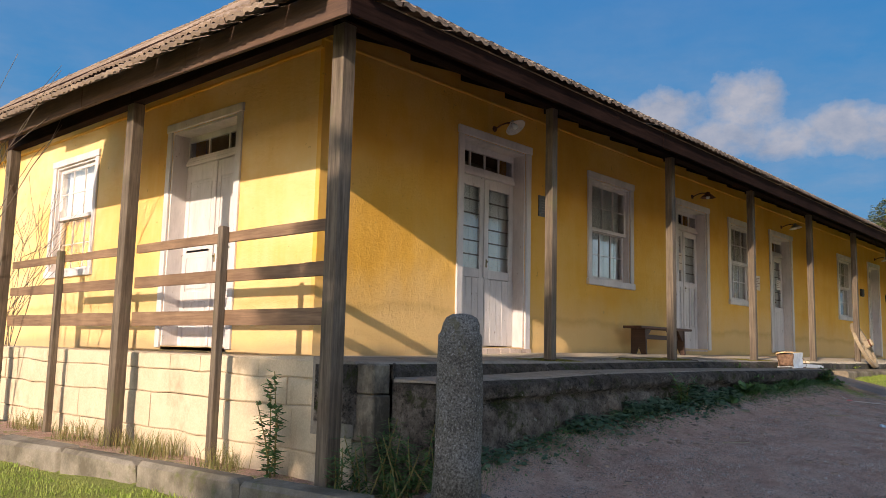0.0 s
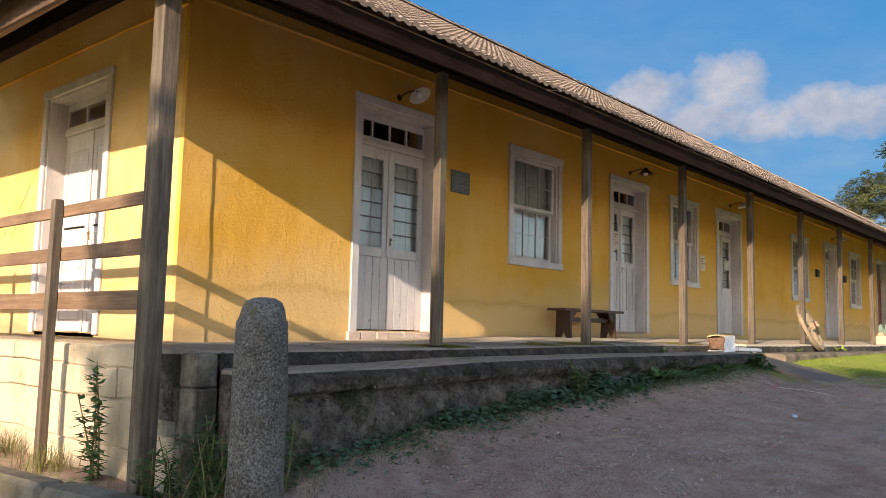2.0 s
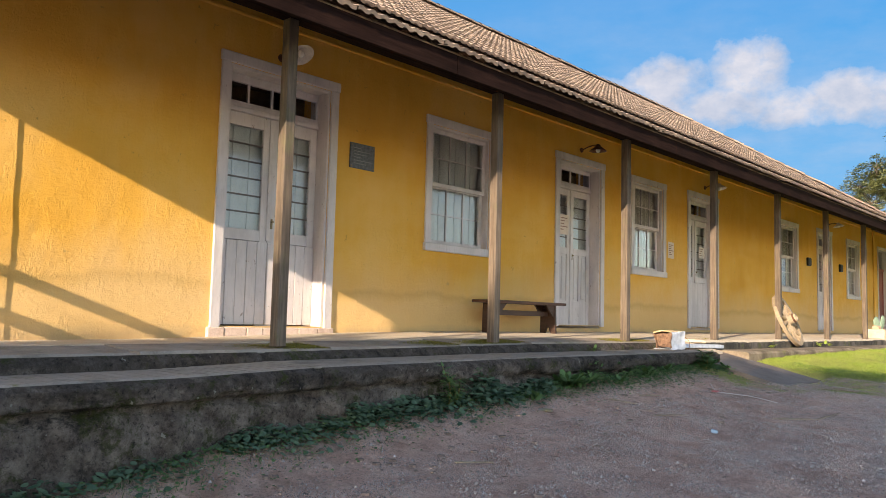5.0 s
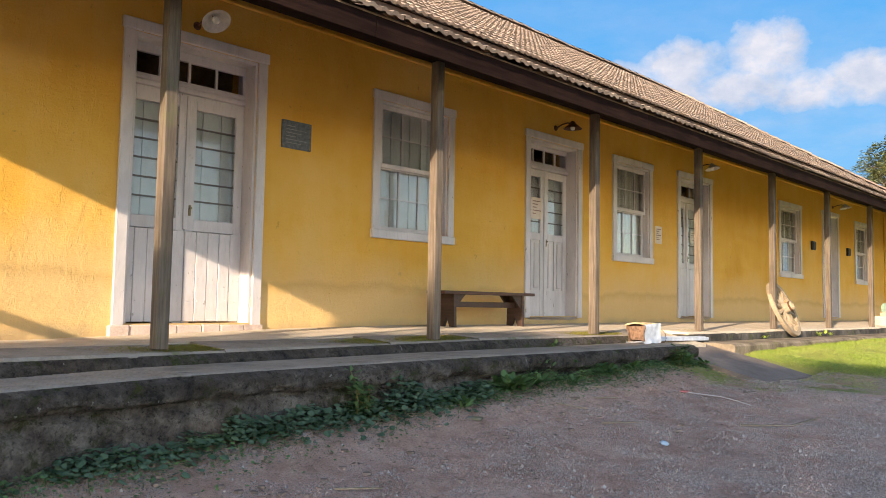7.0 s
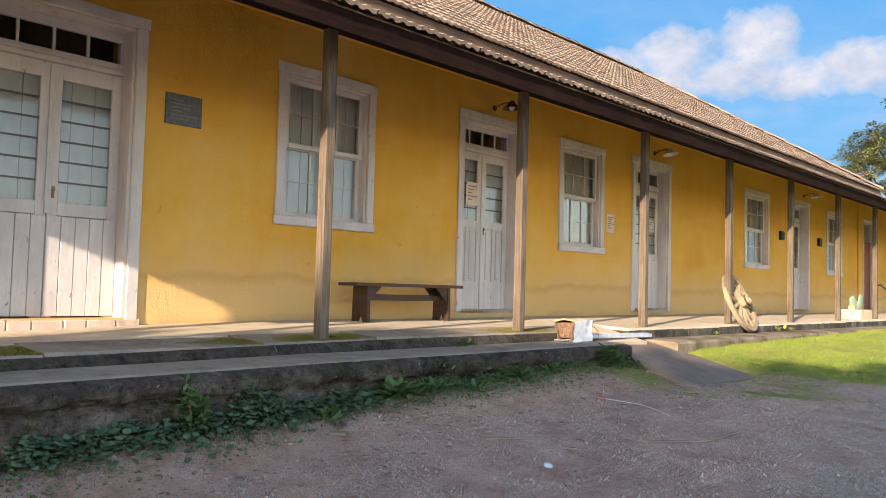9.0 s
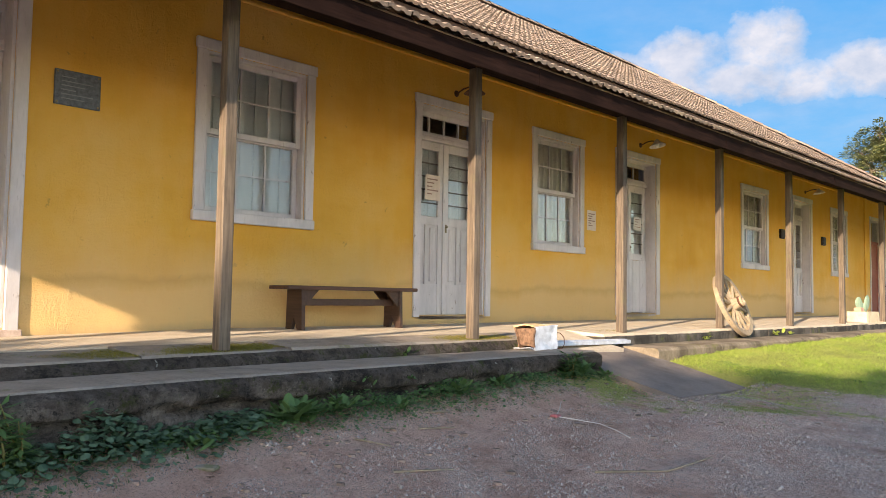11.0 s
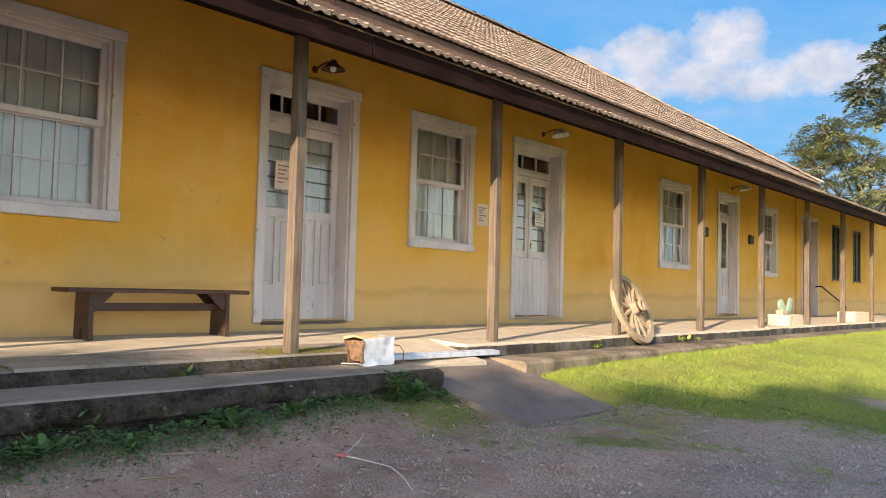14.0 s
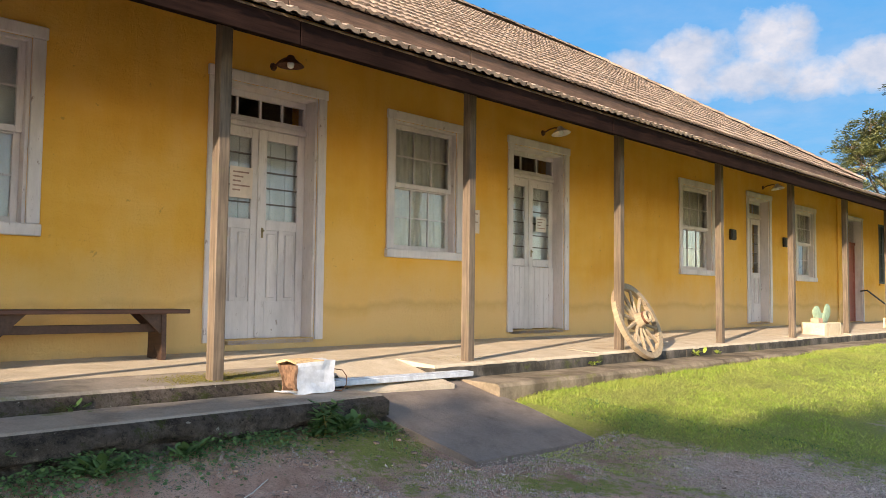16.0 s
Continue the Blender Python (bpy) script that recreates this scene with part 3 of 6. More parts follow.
# edge slabs, one by one
y = 4.12
random.seed(5)
while y < 36:
    ln = random.uniform(1.1, 1.7)
    if y < 12.9 < y + ln:
        ln = 12.9 - y
    if y < 13.95 < y + ln:
        ln = 13.95 - y
    x1 = 1.66 + 0.02 * noise.noise((0, y, 0))
    bm = bmesh.new()
    z1 = along(FLOOR_EDGE, y) - 0.028 + 0.006 * random.uniform(-1, 1)
    if 12.85 < y + ln / 2 < 13.95:
        prism(bm, [(1.165, along(FLOOR_EDGE, y) - 0.002), (1.9, -0.135), (1.9, -0.6), (1.165, -0.6)], y + 0.004, y + ln - 0.004)
        part("slab", bm, M_FLOOR, porch_floor)
    else:
        prism(bm, [(1.165, along(FLOOR_EDGE, y + ln / 2) - 0.002), (x1 - 0.02, z1), (x1, z1 - 0.02), (x1 - 0.01, -0.6), (1.165, -0.6)], y + 0.004, y + ln - 0.004)
        part("slab", bm, M_TREAD if y < 12 else M_FLOOR, porch_floor)
        bm = bmesh.new()
        n = 9
        for k in range(n):
            a, c = y + ln * k / n, y + ln * (k + 1) / n
            o0 = 0.018 * noise.noise((3, a * 3.1, 1)) + 0.012
            prism(bm, [(1.2, z1 - 0.03), (x1 + o0 * 0.5, z1 - 0.028 - 0.012 * noise.noise((0, a * 4, 8))), (x1 + o0, z1 - 0.055), (x1 + o0 * 0.6, -0.5), (1.2, -0.5)], a, c)
        part("riser_stone", bm, M_MOULD if y < 12 else M_KERB, porch_floor)
    y += ln

# lower step with its retaining wall
STEP_X = 2.30
STEP_TOP = ((4.0, -0.165), (5.5, -0.145), (6.5, -0.116), (8.5, -0.099), (12.9, -0.092))


def step_z(y):
    return along(STEP_TOP, y) + 0.003 * noise.noise((0, y * 0.8, 0)) if y < 12.9 else -0.135


step = empty("step_wall", pose(0, 0, 0), "blackened mossy cement step above a low wall", "step", kind="structure")
y = 4.30
random.seed(9)
while y < 12.8:
    ln = min(random.uniform(0.9, 1.6), 12.8 - y)
    if 12.8 - y - ln < 0.4:
        ln = 12.8 - y
    n = 12
    bm = bmesh.new()
    for k in range(n):
        a, c = y + ln * k / n, y + ln * (k + 1) / n
        prism(bm, [(1.60, step_z(a)), (STEP_X - 0.035, step_z(a) - 0.002), (STEP_X - 0.012 + 0.012 * noise.noise((0, a * 1.7, 3)), step_z(a) - 0.014), (STEP_X - 0.03, step_z(a) - 0.03), (1.60, step_z(a) - 0.03)], a, c)
    part("tread", bm, M_TREAD, step)
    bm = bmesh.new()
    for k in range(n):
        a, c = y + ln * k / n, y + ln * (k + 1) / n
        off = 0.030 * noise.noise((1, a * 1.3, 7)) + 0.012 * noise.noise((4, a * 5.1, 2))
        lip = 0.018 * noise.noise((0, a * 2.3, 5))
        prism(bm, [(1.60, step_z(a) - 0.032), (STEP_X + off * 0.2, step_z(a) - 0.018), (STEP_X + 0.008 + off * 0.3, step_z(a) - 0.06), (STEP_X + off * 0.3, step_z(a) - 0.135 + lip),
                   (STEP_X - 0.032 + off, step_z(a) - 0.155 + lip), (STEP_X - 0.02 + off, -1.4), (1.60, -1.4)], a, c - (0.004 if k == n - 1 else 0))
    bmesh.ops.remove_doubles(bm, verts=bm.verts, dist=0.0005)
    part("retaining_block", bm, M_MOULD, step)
    y += ln
def rough_face(name, parent, y0, y1, x_at, top_at, bottom, mat, step_len=0.045, amp=0.02):
    """A skin of worn render with real hollows and bulges."""
    ny, nz = max(2, int((y1 - y0) / step_len)), max(2, int((top_at(y0) - bottom) / step_len))
    vs_, fs_ = [], []
    for i in range(ny + 1):
        yy = y0 + (y1 - y0) * i / ny
        for j in range(nz + 1):
            f = j / nz
            zz = bottom + (top_at(yy) - bottom) * f
            d = amp * noise.noise((yy * 2.2, zz * 2.8, 1)) + amp * 0.8 * noise.noise((yy * 7, zz * 8, 2)) + amp * 0.4 * noise.noise((yy * 19, zz * 19, 3))
            lipz = 0.040 if top_at(yy) - zz < 0.13 + 0.03 * noise.noise((yy * 3, 0, 9)) else 0.0
            drop = top_at(yy) - zz
            seam = 0.135 + 0.03 * noise.noise((yy * 3, 0, 9))
            if bottom < -1 and seam < drop < seam + 0.05 and noise.noise((yy * 0.9, 5, 0)) > -0.25:
                d -= 0.055
            if j == nz:
                d, lipz = -0.02, 0.0
            crack = -0.03 if abs(yy - 6.55 - 0.05 * noise.noise((zz * 6, 0, 0))) < 0.02 or abs(yy - 9.05 - 0.06 * noise.noise((zz * 5, 2, 0))) < 0.02 else 0.0
            vs_.append((x_at + d + lipz + crack, yy, zz))
    for i in range(ny):
        for j in range(nz):
            a = i * (nz + 1) + j
            fs_.append((a, a + nz + 1, a + nz + 2, a + 1))
    me = bpy.data.meshes.new(name)
    me.from_pydata(vs_, [], fs_)
    me.materials.append(mat)
    me.polygons.foreach_set("use_smooth", [True] * len(fs_))
    o = new(name, me)
    o.parent = parent
    return o


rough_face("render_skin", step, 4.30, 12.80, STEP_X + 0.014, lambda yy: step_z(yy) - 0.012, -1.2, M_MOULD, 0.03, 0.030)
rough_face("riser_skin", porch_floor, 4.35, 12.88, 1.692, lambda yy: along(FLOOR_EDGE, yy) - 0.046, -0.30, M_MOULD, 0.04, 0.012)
far_step = empty("step_far", pose(0, 0, 0), "mossy low cement step beside the lawn", "step", kind="structure")
y = 14.22
while y < 36:
    ln = random.uniform(1.4, 2.2)
    x1 = 2.16 + 0.03 * noise.noise((2, y, 0))
    bm = bmesh.new()
    prism(bm, [(1.60, -0.125), (x1 - 0.03, -0.135), (x1, -0.165), (x1 - 0.01, -0.8), (1.60, -0.8)], y + 0.004, y + ln - 0.004)
    part("tread", bm, M_MOSSY, far_step)
    y += ln

# ramp
bm = bmesh.new()
rp = [(1.88, 12.86, -0.135), (1.70, 14.24, -0.135), (2.4, 14.30, -0.30), (3.12, 14.22, -0.465), (3.07, 12.92, -0.465), (2.4, 12.84, -0.29)]
top = [bm.verts.new(p) for p in rp]
bot = [bm.verts.new((p[0], p[1], -0.9)) for p in rp]
bm.faces.new((top[0], top[1], top[2], top[5]))
bm.faces.new((top[5], top[2], top[3], top[4]))
for k in range(6):
    bm.faces.new((top[k], top[(k + 1) % 6], bot[(k + 1) % 6], bot[k]))
tagged(part("ramp", bm, M_RAMP), "worn brown cement ramp down to the yard", "ramp", kind="structure")

# side platform with limewashed stone facing
PY = 4.13
tagged(one("floor_side", (-9.0, WX, PY + 0.12, WY, -1.3, -0.045), M_FLOOR, bev=0), "narrow cement side platform", "floor", kind="structure")
plinth = tagged(one("wall_plinth", (-9.0, 1.62, PY + 0.03, PY + 0.13, -1.3, -0.06), M_MORTAR, bev=0), "cracked limewashed stone plinth wall", "wall", kind="structure")
random.seed(21)
course_z = [-1.16, -0.76, -0.43, -0.20, -0.045]


def joint_z(k, x):
    """Height of the wavering joint under course k."""
    if k == 4:
        return course_z[4]
    return course_z[k] + 0.05 * noise.noise((x * 0.55, k * 3.7, 0)) + 0.018 * noise.noise((x * 3.0, k * 5.1, 2))


def stone_block(bm, x0, x1, k, gap, yf):
    n = 5
    rows = []
    for i in range(n + 1):
        t = i / n
        x = x0 + (x1 - x0) * t
        zb, zt = joint_z(k, x) + gap * 0.5, joint_z(k + 1, x) - gap * 0.5
        e = 0.012 if 0 < i < n else 0.010
        f = yf + (0.006 if i in (0, n) else 0.0) + 0.008 * noise.noise((x * 2, k, 1))
        rows.append([bm.verts.new(p) for p in ((x, PY + 0.06, zb), (x, f + 0.010, zb), (x, f, zb + e), (x, f + 0.004 * noise.noise((x * 5, k, 8)), (zb + zt) / 2), (x, f, zt - e), (x, f + 0.010, zt), (x, PY + 0.06, zt))])
    for a, c in zip(rows, rows[1:]):
        for i in range(6):
            bm.faces.new((a[i], c[i], c[i + 1], a[i + 1]))
    bm.faces.new(rows[0])
    bm.faces.new(rows[-1][::-1])


for k in range(4):
    x = 1.62
    while x > -8.6:
        ln = random.uniform(0.6, 1.35) * (0.75 if k == 3 else 1.0)
        bm = bmesh.new()
        tilt = random.uniform(-0.02, 0.02)
        stone_block(bm, x - ln + 0.002, x - 0.002, k, random.choice((0.003, 0.004, 0.006, 0.010)), PY + random.uniform(-0.008, 0.008))
        bmesh.ops.recalc_face_normals(bm, faces=bm.faces)
        part("stone", bm, M_LIME, plinth)
        x -= ln
# corner return, facing the yard
corner = empty("corner_pier", pose(0, 0, 0), "limewashed and blackened corner stones of the platform", "wall", kind="structure")
for k, (z0, z1, x1) in enumerate([(-1.2, -0.62, 1.86), (-0.615, -0.28, 1.85), (-0.275, -0.06, 1.84)]):
    bm = bmesh.new()
    box(bm, 1.625, x1, PY + 0.0, PY + 0.17, z0, z1, bev=0.012)
    part("stone", bm, M_LIMEBLACK, corner)
bm = bmesh.new()
box(bm, 1.60, 1.87, PY + 0.175, 4.30, -1.2, -0.06, bev=0.01)
part("filling", bm, M_MOULD, corner)

# kerb stones on the side
kerb = empty("kerb", pose(0, 0, 0), "row of rough grey kerb stones", "kerb", kind="structure")
x = 2.25
while x > -8:
    ln = random.uniform(0.8, 1.3)
    yk = 3.72 + (x - 2.0) * 0.105
    bm = bmesh.new()
    box(bm, -ln + 0.015, 0, -0.12, 0.10, -0.40, 0.0, bev=0.035)
    for q in bm.verts:
        q.co += Vector((0.02, 0.03, 0.03)) * noise.noise(q.co * 4 + Vector((x, 0, 0)))
    o = part("kerb_stone", bm, M_STONE, kerb)
    o.matrix_basis = pose(x, yk, -0.885 + random.uniform(-0.015, 0.015), 0, 0, 6)
    x -= ln

# ---- porch timber ----
EAVE_X, EAVE_Y, F0, F1 = 2.08, 3.58, 2.30, 2.47
POST_X = 1.545
POST_YS = [6.744 + 2.583 * k for k in range(11)]


def porch_post(height, base, foot):
    e = empty("porch_post", base, "weathered square timber porch post", "post", "posts along the porch")
    bm = bmesh.new()
    box(bm, -0.045, 0.045, -0.045, 0.045, foot, height, bev=0.006)
    for q in bm.verts:
        q.co.x += 0.004 * noise.noise(q.co * 2)
    part("shaft", bm, M_POST, e)
    return e


first = porch_post(2.50, pose(POST_X, POST_YS[0], 0.0), -0.02)
for k, yy in enumerate(POST_YS[1:]):
    copy_thing(first, pose(POST_X, yy, 0.0, 0, 0, 0.4 * ((k * 7) % 5 - 2)))
for name_x, rz in ((1.61, 0), (-1.60, 1), (-4.82, 0)):
    e = empty("side_post", pose(name_x, 3.93, 0.0, 0, 0, rz), "tall square timber post standing in the grass", "post", "posts at the side")
    bm = bmesh.new()
    box(bm, -0.066, 0.066, -0.062, 0.062, ground_z(name_x, 3.93) - 0.1, 2.45, bev=0.008)
    part("shaft", bm, M_POST, e)

# railing on the side
for x1, x0, mid in ((1.54, -1.53, 0.07), (-1.67, -4.75, -3.22)):
    e = empty("railing", pose(0, 4.02, 0), "three weathered timber rails between porch posts", "railing", "railings at the side")
    for z0, z1, th in ((0.93, 1.015, 0.03), (0.585, 0.69, 0.03), (0.215, 0.345, 0.035)):
        bm = bmesh.new()
        n = 8
        for k in range(n):
            a, c = x0 + (x1 - x0) * k / n, x0 + (x1 - x0) * (k + 1) / n
            da = 0.006 * noise.noise((a * 1.5, z0 * 9, 0))
            box(bm, a, c, -th / 2, th / 2, z0 + da, z1 + 0.006 * noise.noise((a * 1.2, z0 * 5, 3)))
        bmesh.ops.remove_doubles(bm, verts=bm.verts, dist=0.004)
        part("rail", bm, M_RAIL, e)
    bm = bmesh.new()
    box(bm, mid - 0.035, mid + 0.035, -0.09, -0.018, ground_z(mid, 3.93) - 0.1, 1.06, bev=0.006)
    part("picket", bm, M_POST, e)

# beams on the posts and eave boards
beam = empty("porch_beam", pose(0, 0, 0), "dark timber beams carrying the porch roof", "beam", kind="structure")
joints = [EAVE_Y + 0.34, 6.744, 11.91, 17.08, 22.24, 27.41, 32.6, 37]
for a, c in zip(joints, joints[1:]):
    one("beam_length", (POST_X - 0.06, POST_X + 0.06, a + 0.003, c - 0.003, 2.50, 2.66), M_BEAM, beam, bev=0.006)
# side beams take the dark copy, eave shade put into its colour
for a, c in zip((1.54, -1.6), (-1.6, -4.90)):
    one("beam_length", (c + 0.003, a - 0.003, 3.87, 3.99, 2.45, 2.59), M_BEAM_SHADED, beam, bev=0.006)
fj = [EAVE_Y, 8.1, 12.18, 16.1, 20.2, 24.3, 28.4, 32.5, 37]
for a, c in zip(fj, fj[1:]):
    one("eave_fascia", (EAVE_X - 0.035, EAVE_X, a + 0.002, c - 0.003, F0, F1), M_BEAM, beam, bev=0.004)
SIDE_END = -4.55              # where the side roof stops


def side_lift(x):
    """The old side eave climbs a little away from the corner."""
    return min(0.12, 0.026 * (EAVE_X - x))


# side fascia takes the light copy, sunlight put into its colour
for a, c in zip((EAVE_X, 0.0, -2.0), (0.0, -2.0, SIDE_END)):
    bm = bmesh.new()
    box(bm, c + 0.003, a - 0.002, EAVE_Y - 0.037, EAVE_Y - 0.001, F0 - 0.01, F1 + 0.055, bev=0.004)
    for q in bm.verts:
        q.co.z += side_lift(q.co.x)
    part("eave_fascia", bm, M_BEAM_LIT, beam)
# rafters and boarding under the porch roof
MX, MZ = 0.42, 3.17          # upper edge of the porch roof
SLOPE = (MZ - F1) / (EAVE_X - MX)
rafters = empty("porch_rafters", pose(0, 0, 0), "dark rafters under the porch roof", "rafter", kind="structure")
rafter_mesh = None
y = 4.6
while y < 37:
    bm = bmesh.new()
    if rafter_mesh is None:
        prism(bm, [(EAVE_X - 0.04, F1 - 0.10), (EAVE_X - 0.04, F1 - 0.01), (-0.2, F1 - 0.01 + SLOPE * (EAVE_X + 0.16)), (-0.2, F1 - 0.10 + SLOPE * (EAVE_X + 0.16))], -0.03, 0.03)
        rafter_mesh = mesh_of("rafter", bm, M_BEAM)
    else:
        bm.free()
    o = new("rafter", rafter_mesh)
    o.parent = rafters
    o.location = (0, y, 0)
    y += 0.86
bm = bmesh.new()
prism(bm, [(EAVE_X - 0.02, F1 + 0.002), (EAVE_X - 0.02, F1 + 0.022), (-0.3, F1 + 0.022 + SLOPE * (EAVE_X + 0.28)), (-0.3, F1 + 0.002 + SLOPE * (EAVE_X + 0.28))], EAVE_Y + 0.3, 37)
o = tagged(part("ceiling_porch", bm, M_SOFFIT), "boarded underside of the porch roof, coloured pale to bounce light", "ceiling", kind="structure")
bm = bmesh.new()
ZS = F1 + 0.05
MZ2 = 3.12
sl2 = (MZ2 - ZS) / (4.62 - EAVE_Y)
vs = [bm.verts.new(p) for p in ((EAVE_X, EAVE_Y, ZS), (SIDE_END, EAVE_Y, ZS), (SIDE_END, 5.2, ZS + sl2 * 1.62), (MX - 0.55, 5.2, ZS + sl2 * 1.62))]
vs2 = [bm.verts.new(q.co + Vector((0, 0, 0.02))) for q in vs]
bm.faces.new(vs)
bm.faces.new(vs2[::-1])
for k in range(4):
    bm.faces.new((vs[k], vs[(k + 1) % 4], vs2[(k + 1) % 4], vs2[k]))
tagged(part("ceiling_side", bm, M_SOFFIT), "boarded underside of the side porch roof", "ceiling", kind="structure")

# ---- roof tiles ----
TW, TL = 0.240, 0.335


def tile_mesh():
    """One interlocking clay tile: side roll, two pans with a middle rib, thick lower edge. x across, y up the slope."""
    prof = [(0.0, 0.010), (0.014, 0.019), (0.040, 0.021), (0.058, 0.011), (0.080, 0.004), (0.108, 0.005), (0.126, 0.018), (0.156, 0.020), (0.174, 0.010), (0.200, 0.003), (0.237, 0.006)]
    bm = bmesh.new()
    lo = [bm.verts.new((u, 0.0, h + 0.030)) for u, h in prof]
    hi = [bm.verts.new((u, TL + 0.05, h)) for u, h in prof]
    un = [bm.verts.new((u, 0.0, h - 0.002)) for u, h in prof]
    for k in range(len(prof) - 1):
        bm.faces.new((lo[k], lo[k + 1], hi[k + 1], hi[k]))
        bm.faces.new((un[k], un[k + 1], lo[k + 1], lo[k]))
    return mesh_of("tile", bm, M_TILE)


TILE = tile_mesh()
t_co = np.zeros(len(TILE.vertices) * 3)
TILE.vertices.foreach_get("co", t_co)
t_co = t_co.reshape(-1, 3)
t_faces = [tuple(p.vertices) for p in TILE.polygons]


def slope_matrix(origin, across, up):
    a = Vector(across).normalized()
    u = Vector(up).normalized()
    n = a.cross(u)
    return Matrix.Translation(origin) @ Matrix((a, u, n)).transposed().to_4x4()


def lay_tiles(name, parent, m, width, length, keep, rows_as_parts=0, part_range=None, sag=None):
    """Rows of tiles on a slope; the first rows become tiles of their own, the rest one joined part."""
    rng = random.Random(name)
    vs_all, fs_all = [], []
    for r in range(int(length / TL)):
        for k in range(int(width / TW)):
            u, s = k * TW, r * TL
            if not keep(u + TW / 2, s + TL / 2):
                continue
            jig = Matrix.Translation((u + rng.uniform(-0.004, 0.004), s + rng.uniform(-0.007, 0.007), rng.uniform(0, 0.005))) @ Euler((rng.uniform(-0.010, 0.010), rng.uniform(-0.012, 0.012), rng.uniform(-0.012, 0.012))).to_matrix().to_4x4()
            place = m @ jig
            if r < rows_as_parts and (part_range is None or part_range[0] <= u <= part_range[1]):
                o = new("tile", TILE)
                o.parent = parent
                o.matrix_basis = place
            else:
                mm = np.array(place)
                base = len(vs_all)
                vs_all.extend((t_co @ mm[:3, :3].T + mm[:3, 3]).tolist())
                fs_all.extend(tuple(i + base for i in f) for f in t_faces)
    if fs_all:
        if sag:
            vs_all = [(p[0], p[1], p[2] + sag(Vector(p))) for p in vs_all]
        me = bpy.data.meshes.new(name)
        me.from_pydata(vs_all, [], fs_all)
        me.materials.append(M_TILE)
        o = new(name, me)
        o.parent = parent
        o["kind"] = "stuff"


RX, RZ = -4.30, 6.47           # ridge of the main roof
EX, EZ = 0.45, 3.45            # its eave
EY0 = 4.52
roof = empty("roof", pose(0, 0, 0), "weathered grey-brown clay tile hip roof", "roof", kind="structure")
run, rise = EX - RX, RZ - EZ
slen = math.hypot(run, rise)
# deck under the tiles
bm = bmesh.new()
HIP = EX - RX
A = [(EX, EY0, EZ), (EX, MAIN_END, EZ), (RX, MAIN_END - HIP, RZ), (RX, EY0 + HIP, RZ), (2 * RX - EX, EY0, EZ), (2 * RX - EX, MAIN_END, EZ)]
va = [bm.verts.new((p[0], p[1], p[2] - 0.015)) for p in A]
bm.faces.new((va[0], va[1], va[2], va[3]))
bm.faces.new((va[4], va[0], va[3]))
bm.faces.new((va[5], va[4], va[3], va[2]))
bm.faces.new((va[1], va[5], va[2]))
vb = [bm.verts.new((p[0], p[1], p[2] - 0.05)) for p in (A[0], A[1], A[5], A[4])]
bm.faces.new(vb)
part("deck", bm, M_BOARD, roof)
m_front = slope_matrix((EX + 0.05, EY0 - 0.05, EZ - 0.035), (0, 1, 0), (-run, 0, rise))
W_FRONT = MAIN_END - EY0 + 0.1


def in_front(u, s):
    d = s / slen * HIP
    return d - 0.05 <= u <= W_FRONT - d + 0.05


lay_tiles("tile_field", roof, m_front, W_FRONT, slen, in_front, 1)
m_side = slope_matrix((2 * RX - EX - 0.05, EY0 - 0.05, EZ - 0.03), (1, 0, 0), (0, HIP, rise))
W_SIDE = 2 * HIP + 0.1


def hip_bow(p):
    """The old hip end: eave rising towards the far corner, first courses laid steeper."""
    d = p.y - EY0
    lift = 0.34 * min(max(d, 0.0), 0.6) * smooth01((3.4 - d) / 2.2)
    return -0.05 * smooth01((0.2 - p.x) / 1.0) + 0.020 * max(0.0, -1.9 - p.x) + lift * smooth01((-0.2 - p.x) / 1.4) + 0.03 * noise.noise((p.x * 0.9, 0, 0))


lay_tiles("tile_field_side", roof, m_side, W_SIDE, slen, lambda u, s: s / slen * HIP - 0.05 <= u <= W_SIDE - s / slen * HIP + 0.05, sag=hip_bow)
# ridge and hip caps
cap_m = None


def cap_row(p, q):
    global cap_m
    p, q = Vector(p), Vector(q)
    n = int((q - p).length / 0.33)
    d = (q - p) / n
    if cap_m is None:
        bm = bmesh.new()
        a, c = [], []
        for k in range(7):
            an = math.pi * k / 6
            a.append(bm.verts.new((0.12 * math.cos(an), 0, 0.085 * math.sin(an))))
            c.append(bm.verts.new((0.10 * math.cos(an), 0.37, 0.07 * math.sin(an) + 0.0)))
        for k in range(6):
            bm.faces.new((a[k], a[k + 1], c[k + 1], c[k]))
        cap_m = mesh_of("ridge_cap", bm, M_TILE)
    z = Vector((0, 0, 1))
    yv = d.normalized()
    xv = yv.cross(z).normalized()
    zv = xv.cross(yv)
    for k in range(n):
        o = new("ridge_cap", cap_m)
        o.parent = roof
        o.matrix_basis = Matrix.Translation(p + d * k + zv * random.uniform(0.0, 0.02)) @ Matrix((xv, yv, zv)).transposed().to_4x4()


cap_row((RX, EY0 + HIP, RZ + 0.0), (RX, MAIN_END - HIP, RZ + 0.0))
cap_row((EX, EY0, EZ + 0.02), (RX, EY0 + HIP, RZ))
cap_row((EX, MAIN_END, EZ + 0.02), (RX, MAIN_END - HIP, RZ))
